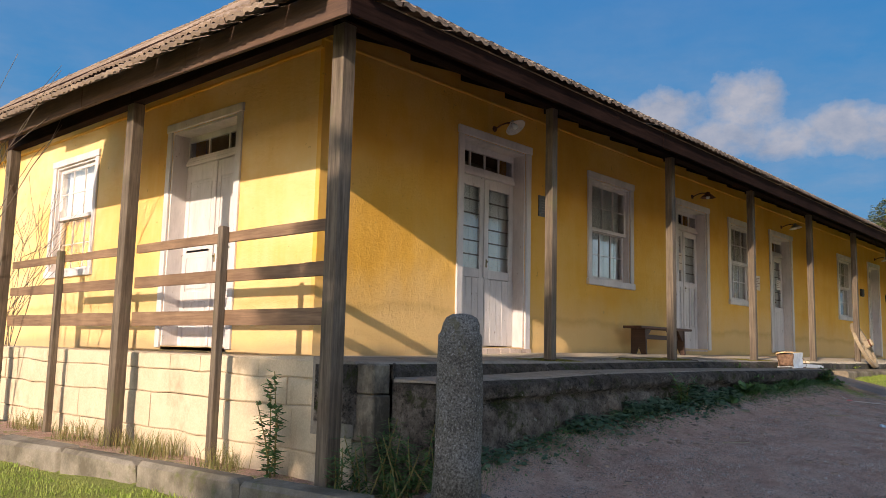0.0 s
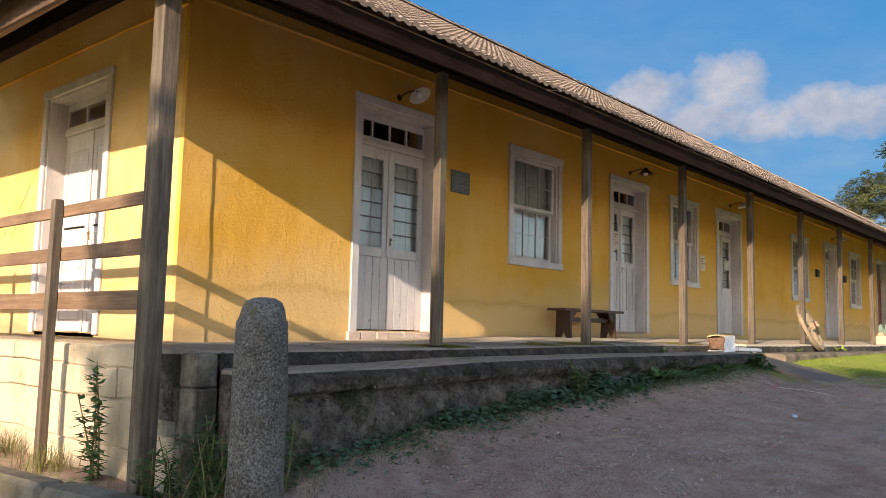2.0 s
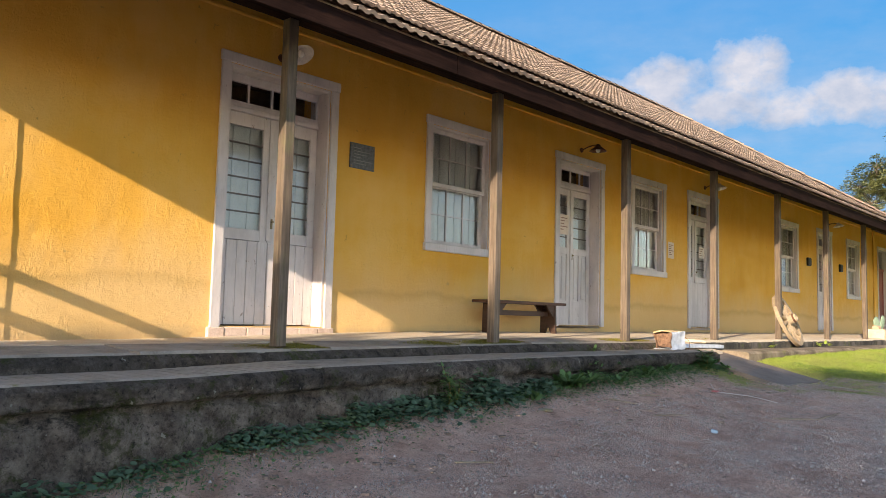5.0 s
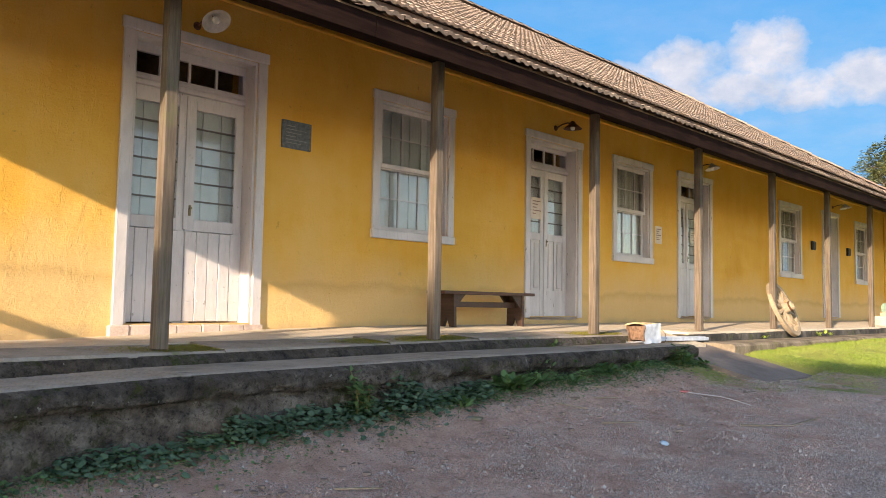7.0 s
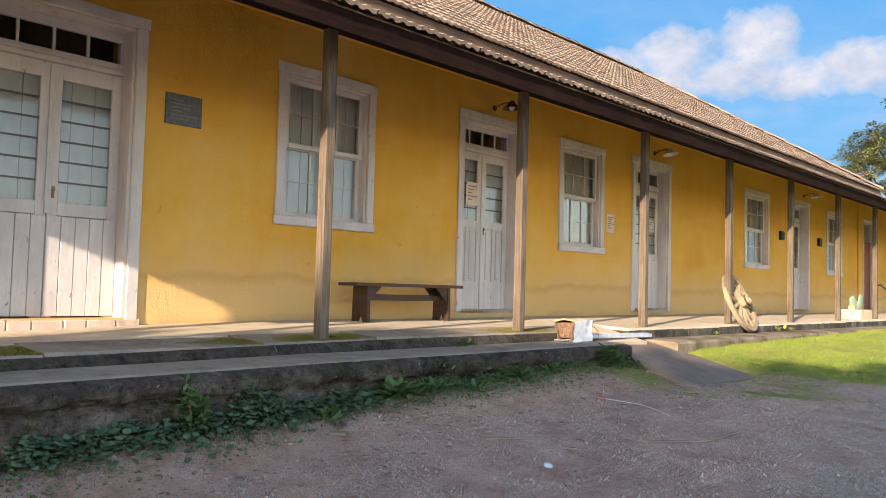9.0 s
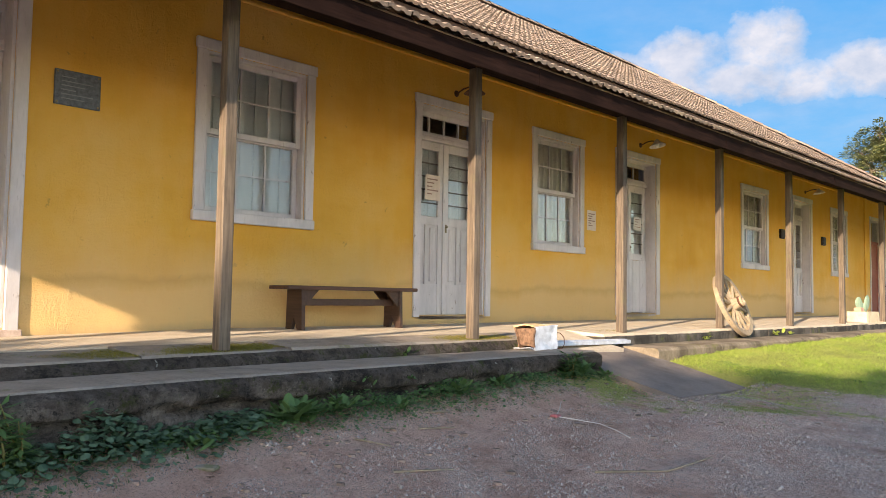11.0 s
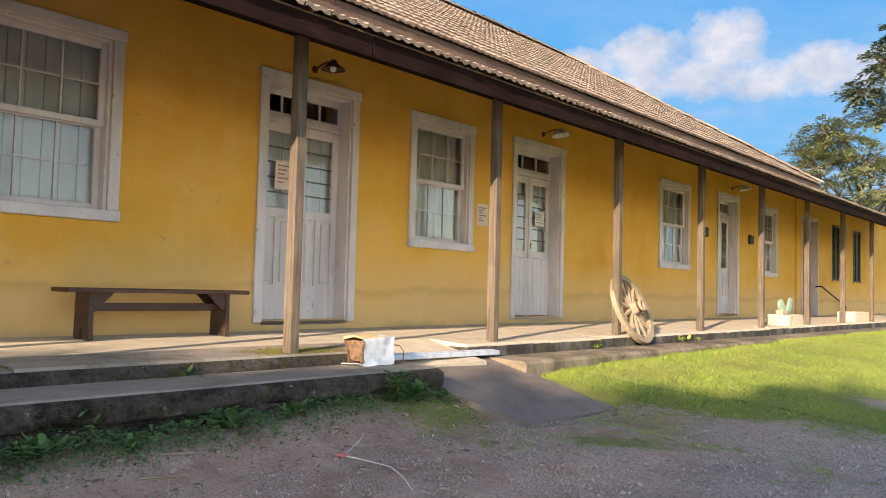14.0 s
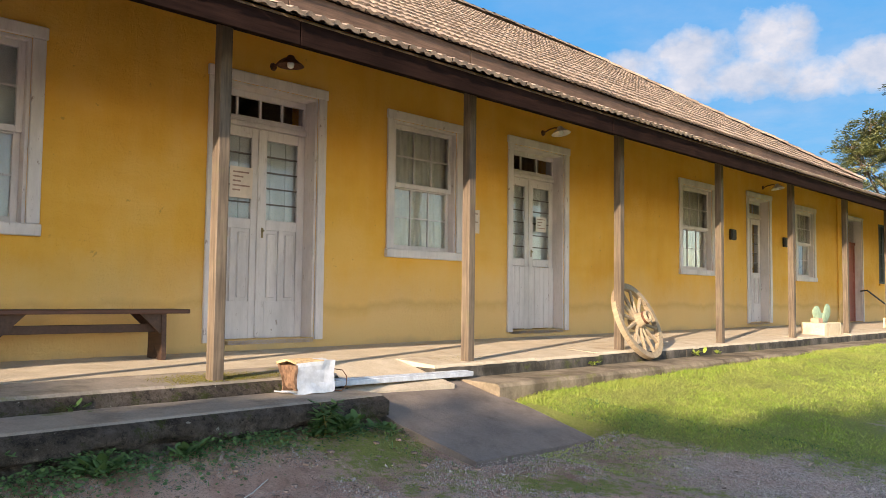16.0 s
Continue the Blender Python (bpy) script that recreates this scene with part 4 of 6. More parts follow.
# board under the upper eave
for a, c in ((EY0, 9.0), (9.0, 13.2), (13.2, 15.7), (15.7, 19.4), (19.4, 24.0), (24.0, MAIN_END)):
    one("eave_board", (EX - 0.03, EX, a + 0.002, c - 0.004, EZ - 0.26, EZ - 0.025), M_BOARD, roof)
one("eave_board", (2 * RX - EX, EX - 0.003, EY0 - 0.003, EY0 + 0.03, EZ - 0.30, EZ - 0.025), M_BEAM_SHADED, roof)
bm = bmesh.new()
box(bm, 2 * RX - EX, -1.2, EY0 - 0.004, EY0 + 0.03, EZ - 0.022, EZ + 0.03)
for q in bm.verts:
    if q.co.z > EZ:
        q.co.z += 0.020 * (-1.2 - q.co.x)
part("eave_board", bm, M_BEAM_SHADED, roof)
for a, c in ((-5.9, -3.65), (-3.63, -2.2)):
    one("flashing", (a, c, EY0 - 0.06, EY0 - 0.045, 3.06, 3.19), M_PAPER, roof, "sunlit whitewashed flashing board")
# porch roof
porch_roof = empty("porch_roof", pose(0, 0, 0), "lower lean-to tile roof over the porch", "roof", kind="structure")
p_up = (-(EAVE_X - MX), 0, MZ - F1)
m_porch = slope_matrix((EAVE_X + 0.06, EAVE_Y - 0.05, F1 + 0.005), (0, 1, 0), p_up)
plen = math.hypot(EAVE_X - MX, MZ - F1)
lay_tiles("tile_field", porch_roof, m_porch, 33.4, plen + 0.3, lambda u, s: u >= s * 0.75 - 0.1, 1, (0, 27))
m_ps = slope_matrix((SIDE_END, EAVE_Y - 0.26, ZS - 0.085), (1, 0, 0), (0, 4.62 - EAVE_Y, MZ2 - ZS))
lay_tiles("tile_field_side", porch_roof, m_ps, EAVE_X - SIDE_END, 1.7, lambda u, s: u <= EAVE_X - SIDE_END - s * 1.2 + 0.1, sag=lambda p: 0.022 * max(0.0, -0.6 - p.x))
# lower roof over the annex
annex = empty("annex_roof", pose(0, 0, 0), "low clay tile roof of the annex", "roof", kind="structure")
m_ax = slope_matrix((MX + 0.05, MAIN_END - 0.4, MZ + 0.0), (0, 1, 0), (-4.7, 0, 1.5))
lay_tiles("tile_field", annex, m_ax, END_Y - MAIN_END + 0.4, 4.9, lambda u, s: True)
bm = bmesh.new()
prism(bm, [(MX + 0.03, MZ - 0.02), (-4.3, MZ + 1.46), (-9.3, MZ - 0.02)], MAIN_END - 0.4, END_Y)
part("deck", bm, M_BOARD, annex)

# ---- doors and windows ----


def local_front(y0, z0):
    return pose(WX, y0, z0, 0, 0, 90)


def local_side(x0, z0):
    return pose(x0, WY, z0)


def casing(parent, w, h, sill, depth=0.30, width=0.10):
    """Architrave round an opening and the lining of its reveal. x along the wall, y into it."""
    bm = bmesh.new()
    for x0, x1 in ((-width, 0.0), (w, w + width)):
        box(bm, x0, x1, -0.028, 0.0, -0.02 if not sill else 0.0, h, bev=0.005)
    part("side_casing", bm, M_WHITE, parent)
    bm = bmesh.new()
    box(bm, -width - 0.012, w + width + 0.012, -0.036, 0.0, h + 0.001, h + width, bev=0.006)
    part("head_casing", bm, M_WHITE, parent)
    bm = bmesh.new()
    box(bm, 0.0, 0.028, 0.0, depth, 0.0, h, bev=0.003)
    box(bm, w - 0.028, w, 0.0, depth, 0.0, h, bev=0.003)
    box(bm, 0.028, w - 0.028, 0.0, depth, h - 0.028, h, bev=0.003)
    part("jamb", bm, M_WHITE, parent)
    if sill:
        bm = bmesh.new()
        box(bm, -width - 0.01, w + width + 0.01, -0.045, 0.06, -width + 0.004, -0.001, bev=0.007)
        part("window_sill", bm, M_WHITE, parent)


def glazing(parent, x0, x1, z0, z1, cols, rows, yy, material, bar=0.016, glass=True):
    """Glazing bars and single panes in a light."""
    w, h = (x1 - x0) / cols, (z1 - z0) / rows
    bm = bmesh.new()
    for k in range(1, cols):
        box(bm, x0 + k * w - bar / 2, x0 + k * w + bar / 2, yy, yy + 0.026, z0, z1)
    for k in range(1, rows):
        box(bm, x0, x1, yy + 0.002, yy + 0.024, z0 + k * h - bar / 2, z0 + k * h + bar / 2)
    if cols * rows > 1:
        part("glazing_bar", bm, material, parent)
    else:
        bm.free()
    if not glass:
        return
    for i in range(cols):
        for j in range(rows):
            bm = bmesh.new()
            box(bm, x0 + i * w + bar / 2, x0 + (i + 1) * w - bar / 2, yy + 0.011, yy + 0.015, z0 + j * h + bar / 2, z0 + (j + 1) * h - bar / 2)
            o = part("pane", bm, M_GLASS, parent)
            o.visible_shadow = False


def leaf(parent, x0, x1, z1, yy, kind, glass0, glass1, rows, material, split=None):
    """One door leaf with stiles, rails, its glazed light and a planked or panelled lower part."""
    e = new("leaf")
    e.parent = parent
    st = 0.085
    bm = bmesh.new()
    for a, c in ((x0, x0 + st), (x1 - st, x1)):
        box(bm, a, c, yy, yy + 0.04, 0.0, z1, bev=0.004)
    box(bm, x0 + st, x1 - st, yy + 0.001, yy + 0.039, glass1, z1, bev=0.003)
    low = split if split else glass0 - 0.10
    box(bm, x0 + st, x1 - st, yy + 0.001, yy + 0.039, low, glass0, bev=0.003)
    part("leaf_frame", bm, material, e)
    if kind == "planks":
        n = 5
        bm = bmesh.new()
        for k in range(6):
            nx = x0 + (x1 - x0) * (k + 0.5) / 6
            tube(bm, (nx, yy - 0.012, 0.20), (nx, yy - 0.021, 0.20), 0.009, 0.006, 8)
        part("nail_row", bm, material, e)
        for k in range(n):
            a = x0 + (x1 - x0) * k / n
            bm = bmesh.new()
            box(bm, a + 0.002, a + (x1 - x0) / n - 0.002, yy - 0.014 - 0.002 * (k % 2), yy + 0.0, 0.012, low - 0.006, bev=0.004)
            part("plank", bm, material, e)
    elif kind == "panels":
        bm = bmesh.new()
        box(bm, x0 + st, x1 - st, yy + 0.018, yy + 0.032, 0.0, low)
        box(bm, x0 + st, x1 - st, yy + 0.002, yy + 0.038, 0.0, 0.36, bev=0.003)
        mid = (x0 + x1) / 2
        box(bm, mid - 0.03, mid + 0.03, yy + 0.001, yy + 0.037, 0.36, low, bev=0.003)
        part("lower_frame", bm, material, e)
        for a, c in ((x0 + st + 0.025, mid - 0.055), (mid + 0.055, x1 - st - 0.025)):
            bm = bmesh.new()
            box(bm, a, c, yy + 0.006, yy + 0.02, 0.39, low - 0.03, bev=0.010)
            part("panel", bm, material, e)
    elif kind == "solid":
        bm = bmesh.new()
        box(bm, x0 + st, x1 - st, yy + 0.012, yy + 0.030, 0.0, z1 - 0.09)
        for zz in (0.0, 0.55, 1.12):
            box(bm, x0 + st, x1 - st, yy + 0.001, yy + 0.038, zz, zz + 0.10, bev=0.003)
        part("lower_frame", bm, material, e)
        for z0p, z1p in ((0.13, 0.52), (0.68, 1.09), (1.25, glass1 - 0.03)):
            bm = bmesh.new()
            box(bm, x0 + st + 0.025, x1 - st - 0.025, yy + 0.005, yy + 0.016, z0p, z1p, bev=0.009)
            part("panel", bm, material, e)
    if rows:
        glazing(e, x0 + st, x1 - st, glass0, glass1, 1, rows, yy + 0.006, M_BAR_DARK, bar=0.014)
    return e


def door(name, m, w, h, label, leaf_z, kind, glass, rows, transom_cols, material=M_WHITE, split=None, boards=True, yy=0.17):
    e = empty(name, m, label, "door", kind="structure")
    casing(e, w, h, False)
    # transom with its moulded bar
    bm = bmesh.new()
    box(bm, 0.028, w - 0.028, yy - 0.03, yy + 0.05, leaf_z + 0.004, leaf_z + 0.05, bev=0.008)
    box(bm, 0.028, w - 0.028, yy - 0.015, yy + 0.05, leaf_z + 0.051, leaf_z + 0.085, bev=0.006)
    part("transom_bar", bm, material, e)
    t0, t1 = leaf_z + 0.11, min(h - 0.09, leaf_z + 0.30)
    tr = new("transom")
    tr.parent = e
    bm = bmesh.new()
    box(bm, 0.028, w - 0.028, yy, yy + 0.04, leaf_z + 0.086, t0, bev=0.003)
    box(bm, 0.028, w - 0.028, yy, yy + 0.04, t1, h - 0.028, bev=0.003)
    box(bm, 0.028, 0.055, yy + 0.001, yy + 0.039, t0, t1)
    box(bm, w - 0.055, w - 0.028, yy + 0.001, yy + 0.039, t0, t1)
    part("transom_frame", bm, material, tr)
    glazing(tr, 0.055, w - 0.055, t0, t1, transom_cols, 1, yy + 0.006, material, bar=0.024)
    mid = w / 2
    for x0, x1 in ((0.030, mid - 0.003), (mid + 0.003, w - 0.030)):
        lf = leaf(e, x0, x1, leaf_z, yy, kind, glass[0], glass[1], rows, material, split)
    bm = bmesh.new()
    box(bm, mid - 0.022, mid + 0.022, yy - 0.018, yy - 0.001, (split or 0.0) + 0.012, leaf_z - 0.01, bev=0.005)
    part("cover_strip", bm, material, e)
    bm = bmesh.new()
    box(bm, mid + 0.035, mid + 0.06, yy - 0.008, yy, 0.98, 1.08, bev=0.003)
    tube(bm, (mid + 0.047, yy - 0.006, 1.05), (mid + 0.047, yy - 0.03, 1.05), 0.008, 0.011)
    part("door_handle", bm, M_BRASS, e, "small worn metal lock plate")
    if boards:
        n = 6
        bm = bmesh.new()
        for k in range(n):
            a = 0.03 + (w - 0.06) * k / n
            box(bm, a + 0.002, a + (w - 0.06) / n - 0.002, yy + 0.085, yy + 0.10, glass[0] - 0.08, glass[1] + 0.05, bev=0.003)
        part("inner_shutter", bm, M_SHUTTER, e, "pale boards closing the glass from inside")
    bm = bmesh.new()
    if name == "door_1":
        x0 = -0.13
        for k in range(7):
            x1 = x0 + (w + 0.26) / 7 * (0.85 + 0.3 * (k % 2)) if k < 6 else w + 0.13
            box(bm, x0 + 0.002, x1 - 0.002, -0.035 + 0.012 * noise.noise((x0 * 7, 0, 0)), 0.34, -0.16, -0.008 - 0.012 * abs(noise.noise((x0 * 5, 2, 0))), bev=0.010)
            x0 = x1
    else:
        box(bm, 0.0, w, 0.0, 0.34, -0.05, -0.004, bev=0.004)
    part("threshold", bm, M_SILL, e)
    return e


def opening(name):
    a0, a1, z0, z1 = (FRONT.get(name) or SIDE.get(name))
    return a0, a1 - a0, z0, z1 - z0


random.seed(31)
a, w_, z_, h_ = opening("door_1")
door_1 = door("door_1", local_front(a, z_), w_, h_, "grey-white double stable door with small panes", 2.10, "planks", (0.95, 1.97), 6, 4, split=0.84)
a, w_, z_, h_ = opening("door_2")
door_2 = door("door_2", local_front(a, z_), w_, h_, "grey-white double door with five panes a leaf", 2.05, "panels", (1.16, 1.95), 5, 4)
a, w_, z_, h_ = opening("door_3")
door_3 = door("door_3", local_front(a, z_), w_, h_, "grey-white planked double door with six panes a leaf", 2.04, "planks", (0.95, 1.93), 6, 3)
a, w_, z_, h_ = opening("door_4")
door_4 = door("door_4", local_front(a, z_), w_, h_, "narrow grey-white double door with dark panes", 2.06, "panels", (0.98, 1.95), 5, 3, boards=False)
a, w_, z_, h_ = opening("door_6")
door_6 = door("door_6", local_side(a, z_), w_, h_, "closed white panelled double door with a small transom", 2.20, "solid", (1.15, 2.0), 0, 3, boards=False, yy=0.2)

# plain red door of the annex
a, w_, z_, h_ = opening("door_5")
e = empty("door_5", local_front(a, z_), "faded red door below a dark transom", "door", kind="structure")
casing(e, w_, h_, False, width=0.05)
for k in range(2):
    x0 = 0.03 + k * (w_ / 2 - 0.03)
    leaf(e, x0 + 0.003, x0 + w_ / 2 - 0.033, 1.92, 0.16, "solid", 1.1, 1.82, 0, M_RED)
one("transom_bar", (0.03, w_ - 0.03, 0.14, 0.21, 1.925, 1.99), M_RED, e)
glazing(e, 0.03, w_ - 0.03, 1.99, h_ - 0.03, 2, 1, 0.17, M_GREEN)


def sash_window(name, m, w, h, label, behind, behind_low=None, material=M_WHITE):
    e = empty(name, m, label, "window", kind="structure")
    casing(e, w, h, True, depth=0.22)
    mid = h * 0.50
    for nm, z0, z1, yy in (("upper_sash", mid - 0.02, h - 0.03, 0.045), ("lower_sash", 0.0, mid + 0.02, 0.088)):
        s = new(nm)
        s.parent = e
        st = 0.052
        bm = bmesh.new()
        box(bm, 0.03, 0.03 + st, yy, yy + 0.038, z0, z1, bev=0.003)
        box(bm, w - 0.03 - st, w - 0.03, yy, yy + 0.038, z0, z1, bev=0.003)
        box(bm, 0.03 + st, w - 0.03 - st, yy + 0.001, yy + 0.037, z0, z0 + st, bev=0.003)
        box(bm, 0.03 + st, w - 0.03 - st, yy + 0.001, yy + 0.037, z1 - st, z1, bev=0.003)
        part("sash_frame", bm, material, s)
        glazing(s, 0.03 + st, w - 0.03 - st, z0 + st, z1 - st, 3, 2, yy + 0.006, material, bar=0.015)
    n = 7
    for nm, zz0, zz1, mat in (("inner_shutter", 0.0, h - 0.03, behind),) if behind_low is None else (("inner_shutter", mid, h - 0.03, behind), ("inner_shutter", 0.0, mid - 0.004, behind_low)):
        bm = bmesh.new()
        for k in range(n):
            a = 0.03 + (w - 0.06) * k / n
            box(bm, a + 0.002, a + (w - 0.06) / n - 0.002, 0.175 + 0.004 * (k % 2), 0.195, zz0, zz1, bev=0.003)
        part(nm, bm, mat, e, "boards closing the window from inside")
    return e


def curtain_window(name, m, w, h, label):
    e = sash_window(name, m, w, h, label, M_CLOTH)
    bm = bmesh.new()
    n = 60
    a = [bm.verts.new((0.05 + (w - 0.1) * k / n, 0.155 + 0.012 * math.sin(k * 0.9) + 0.006 * noise.noise((k * 0.3, 0, 0)), 0.02)) for k in range(n + 1)]
    c = [bm.verts.new((p.co.x, p.co.y, h - 0.05)) for p in a]
    for k in range(n):
        bm.faces.new((a[k], a[k + 1], c[k + 1], c[k]))
    part("curtain", bm, M_CLOTH, e, "pale gathered curtain")
    return e


a, w_, z_, h_ = opening("window_1")
sash_window("window_1", local_front(a, z_), w_, h_, "grey-white sash window with twelve panes, boarded inside", M_SHUTTER)
for nm in ("window_2", "window_3", "window_4"):
    a, w_, z_, h_ = opening(nm)
    curtain_window(nm, local_front(a, z_), w_, h_, "grey-white sash window with twelve panes and curtain")
a, w_, z_, h_ = opening("window_7")
sash_window("window_7", local_side(a, z_), w_, h_, "white sash window, lower panes backed with yellow", M_SHUTTER, M_YELLOW)
for nm in ("window_5", "window_6"):
    a, w_, z_, h_ = opening(nm)
    e = empty(nm, local_front(a, z_), "narrow dark green window of the annex", "window", kind="structure")
    bm = bmesh.new()
    for args in ((0, 0.06, 0.02, 0.07, 0, h_), (w_ - 0.06, w_, 0.02, 0.07, 0, h_), (0.06, w_ - 0.06, 0.02, 0.07, 0, 0.06), (0.06, w_ - 0.06, 0.02, 0.07, h_ - 0.06, h_)):
        box(bm, *args, bev=0.004)
    part("window_frame", bm, M_GREEN, e)
    glazing(e, 0.06, w_ - 0.06, 0.06, h_ - 0.06, 2, 4, 0.03, M_GREEN, bar=0.022, glass=False)
    # no shutter: added dark sheet that stands in for the unlit panes
    one("inner_shutter", (0.05, w_ - 0.05, 0.062, 0.085, 0.05, h_ - 0.05), M_DARK, e)
    one("window_sill", (-0.04, w_ + 0.04, -0.04, 0.02, -0.05, -0.002), M_YELLOW, e)

# ---- things on the wall ----


def wall_lamp(y, z, tilt, label):
    e = empty("wall_lamp", pose(WX, y, z), label, "lamp", "lamps over the doors")
    bm = bmesh.new()
    tube(bm, (0, 0, 0), (0.02, 0, 0), 0.04, 0.03, 12)
    part("rosette", bm, M_RUST, e)
    bm = bmesh.new()
    pts = [Vector((0.02, 0, 0)), Vector((0.11, 0, 0.035)), Vector((0.20, 0, 0.045)), Vector((0.27, 0, 0.03))]
    for p, q in zip(pts, pts[1:]):
        tube(bm, p, q, 0.010, 0.010, 8)
    part("arm", bm, M_RUST, e)
    m = pose(0.29, 0, 0.02, 0, tilt, 0)
    bm = bmesh.new()
    lathe(bm, [(0.022, 0.035), (0.03, 0.03), (0.045, 0.0), (0.125, -0.065), (0.13, -0.07), (0.12, -0.066), (0.04, -0.006), (0.02, 0.02)], 24, m)
    part("shade", bm, M_ENAMEL if tilt else M_RUST, e, "enamelled shade, pale inside" if tilt else "rusty brown metal shade", True)
    bm = bmesh.new()
    lathe(bm, [(0.012, 0.0), (0.028, -0.03), (0.036, -0.055), (0.028, -0.083), (0.008, -0.094)], 14, m)
    part("bulb", bm, M_BULB, e, "clear bulb", True)
    return e


wall_lamp(7.81, 2.80, -36, "pale enamelled wall lamp tipped outwards above a door")
wall_lamp(13.38, 2.82, 0, "rusty gooseneck wall lamp above a door")
wall_lamp(17.72, 2.84, -12, "rusty gooseneck wall lamp with pale shade")
wall_lamp(25.00, 2.86, -10, "rusty gooseneck wall lamp above a door")


def bars(bm, w, z_list, y, x0=0.0):
    for z, f in z_list:
        box(bm, x0, x0 + w * f, y - 0.001, y, z, z + 0.012)


e = empty("plaque", pose(WX, 8.755, 1.834, 0, 0, 90), "dark slate memorial plaque screwed to the wall", "plaque")
one("tablet", (0, 0.36, -0.02, 0, 0, 0.28), M_PLAQUE, e, bev=0.004)
for k in range(4):
    bm = bmesh.new()
    tube(bm, (0.02 + 0.32 * (k % 2), -0.02, 0.02 + 0.24 * (k // 2)), (0.02 + 0.32 * (k % 2), -0.026, 0.02 + 0.24 * (k // 2)), 0.009, 0.007, 10)
    part("screw", bm, M_BRASS, e)
bm = bmesh.new()
for k in range(6):
    box(bm, 0.05, 0.05 + 0.26 * (0.7 + 0.3 * math.sin(k * 2.1)), -0.0215, -0.0205, 0.05 + k * 0.034, 0.058 + k * 0.034)
part("lettering", bm, plain("engraved_grey", (0.2, 0.2, 0.21), 0.6), e)
for y in (23.44, 25.97):
    e = empty("meter_cover", pose(WX, y, 1.72, 0, 0, 90), "small dark metal box on the wall", "box", "boxes on the wall")
    one("case", (0, 0.22, -0.05, 0, 0, 0.20), M_DARK, e, bev=0.01)
    one("lid", (0.02, 0.20, -0.062, -0.05, 0.02, 0.18), M_DARK, e, bev=0.006)


def notice(m, w, h, mat, label, lines):
    e = empty("notice", m, label, "paper")
    bm = bmesh.new()
    n = 4
    a = [bm.verts.new((w * k / n, -0.004 - 0.003 * math.sin(k * 1.7), 0)) for k in range(n + 1)]
    c = [bm.verts.new((w * k / n, -0.004 - 0.004 * math.cos(k * 1.3), h)) for k in range(n + 1)]
    for k in range(n):
        bm.faces.new((a[k], a[k + 1], c[k + 1], c[k]))
    sheet = part("sheet", bm, mat, e)
    so = sheet.modifiers.new("thick", "SOLIDIFY")
    so.thickness = 0.001
    bm = bmesh.new()
    for k in range(lines):
        z = h * (0.80 - 0.58 * k / max(1, lines - 1))
        box(bm, w * 0.12, w * (0.12 + 0.5 + 0.25 * math.sin(k * 2.3 + 1)), -0.0105, -0.0095, z, z + h * 0.05)
    part("lettering", bm, M_INK, e, "unreadable lines of print")
    return e


notice(pose(WX, 16.20, 1.38, 0, 0, 90), 0.23, 0.29, M_PINK, "faded paper notice stuck to the wall", 6)
notice(pose(WX - 0.15, 13.02, 1.52, 0, 0, 90), 0.25, 0.30, M_PINK, "faded orange notice taped behind door panes", 5)
notice(pose(WX - 0.15, 17.76, 1.50, 0, 0, 90), 0.24, 0.21, M_PAPER, "white paper notice taped to a door", 4)

# handrail down beside the annex
e = empty("handrail", pose(0.12, 30.9, 0), "thin dark metal handrail sloping down", "handrail")
bm = bmesh.new()
tube(bm, (0, 0, 0.88), (0, 2.4, 0.33), 0.02, 0.02, 8)
tube(bm, (0, 0, 0.88), (-0.16, -0.02, 0.86), 0.018, 0.018, 8)
part("bar", bm, M_DARK, e)
bm = bmesh.new()
tube(bm, (0, 2.38, 0.34), (0, 2.38, 0.06), 0.016, 0.016, 8)
part("upright", bm, M_DARK, e)

# ---- bench ----
bench = empty("bench", pose(0.26, 11.51, floor_z(0.26, 11.51) - 0.002), "dark-stained wooden bench with notched board legs", "bench")
one("seat", (-0.15, 0.15, -0.83, 0.82, 0.375, 0.41), M_BENCH, bench, bev=0.006).data.materials[0] = wood("bench_seat_timber", (0.155, 0.072, 0.045), (0.065, 0.03, 0.022), 0.5, along="y")
for yy in (-0.63, 0.61):
    bm = bmesh.new()
    prof = [(-0.125, 0.0), (-0.05, 0.0), (0.0, 0.115), (0.05, 0.0), (0.125, 0.0), (0.112, 0.375), (-0.112, 0.375)]
    prism(bm, prof, yy - 0.02, yy + 0.02)
    part("leg", bm, M_BENCH, bench)
    for s in (-1, 1):
        bm = bmesh.new()
        sgn = 1 if yy < 0 else -1
        a = yy + sgn * 0.022
        pts = [(a, 0.375), (a + sgn * 0.17, 0.375), (a, 0.21)]
        vv = [[bm.verts.new((xx, p, q)) for p, q in pts] for xx in (s * 0.09 - 0.012, s * 0.09 + 0.012)]
        bm.faces.new(vv[0])
        bm.faces.new(vv[1][::-1])
        for k in range(3):
            bm.faces.new((vv[0][k], vv[0][(k + 1) % 3], vv[1][(k + 1) % 3], vv[1][k]))
        part("bracket", bm, M_BENCH, bench)
one("stretcher", (-0.014, 0.014, -0.61, 0.59, 0.225, 0.29), M_BENCH, bench)

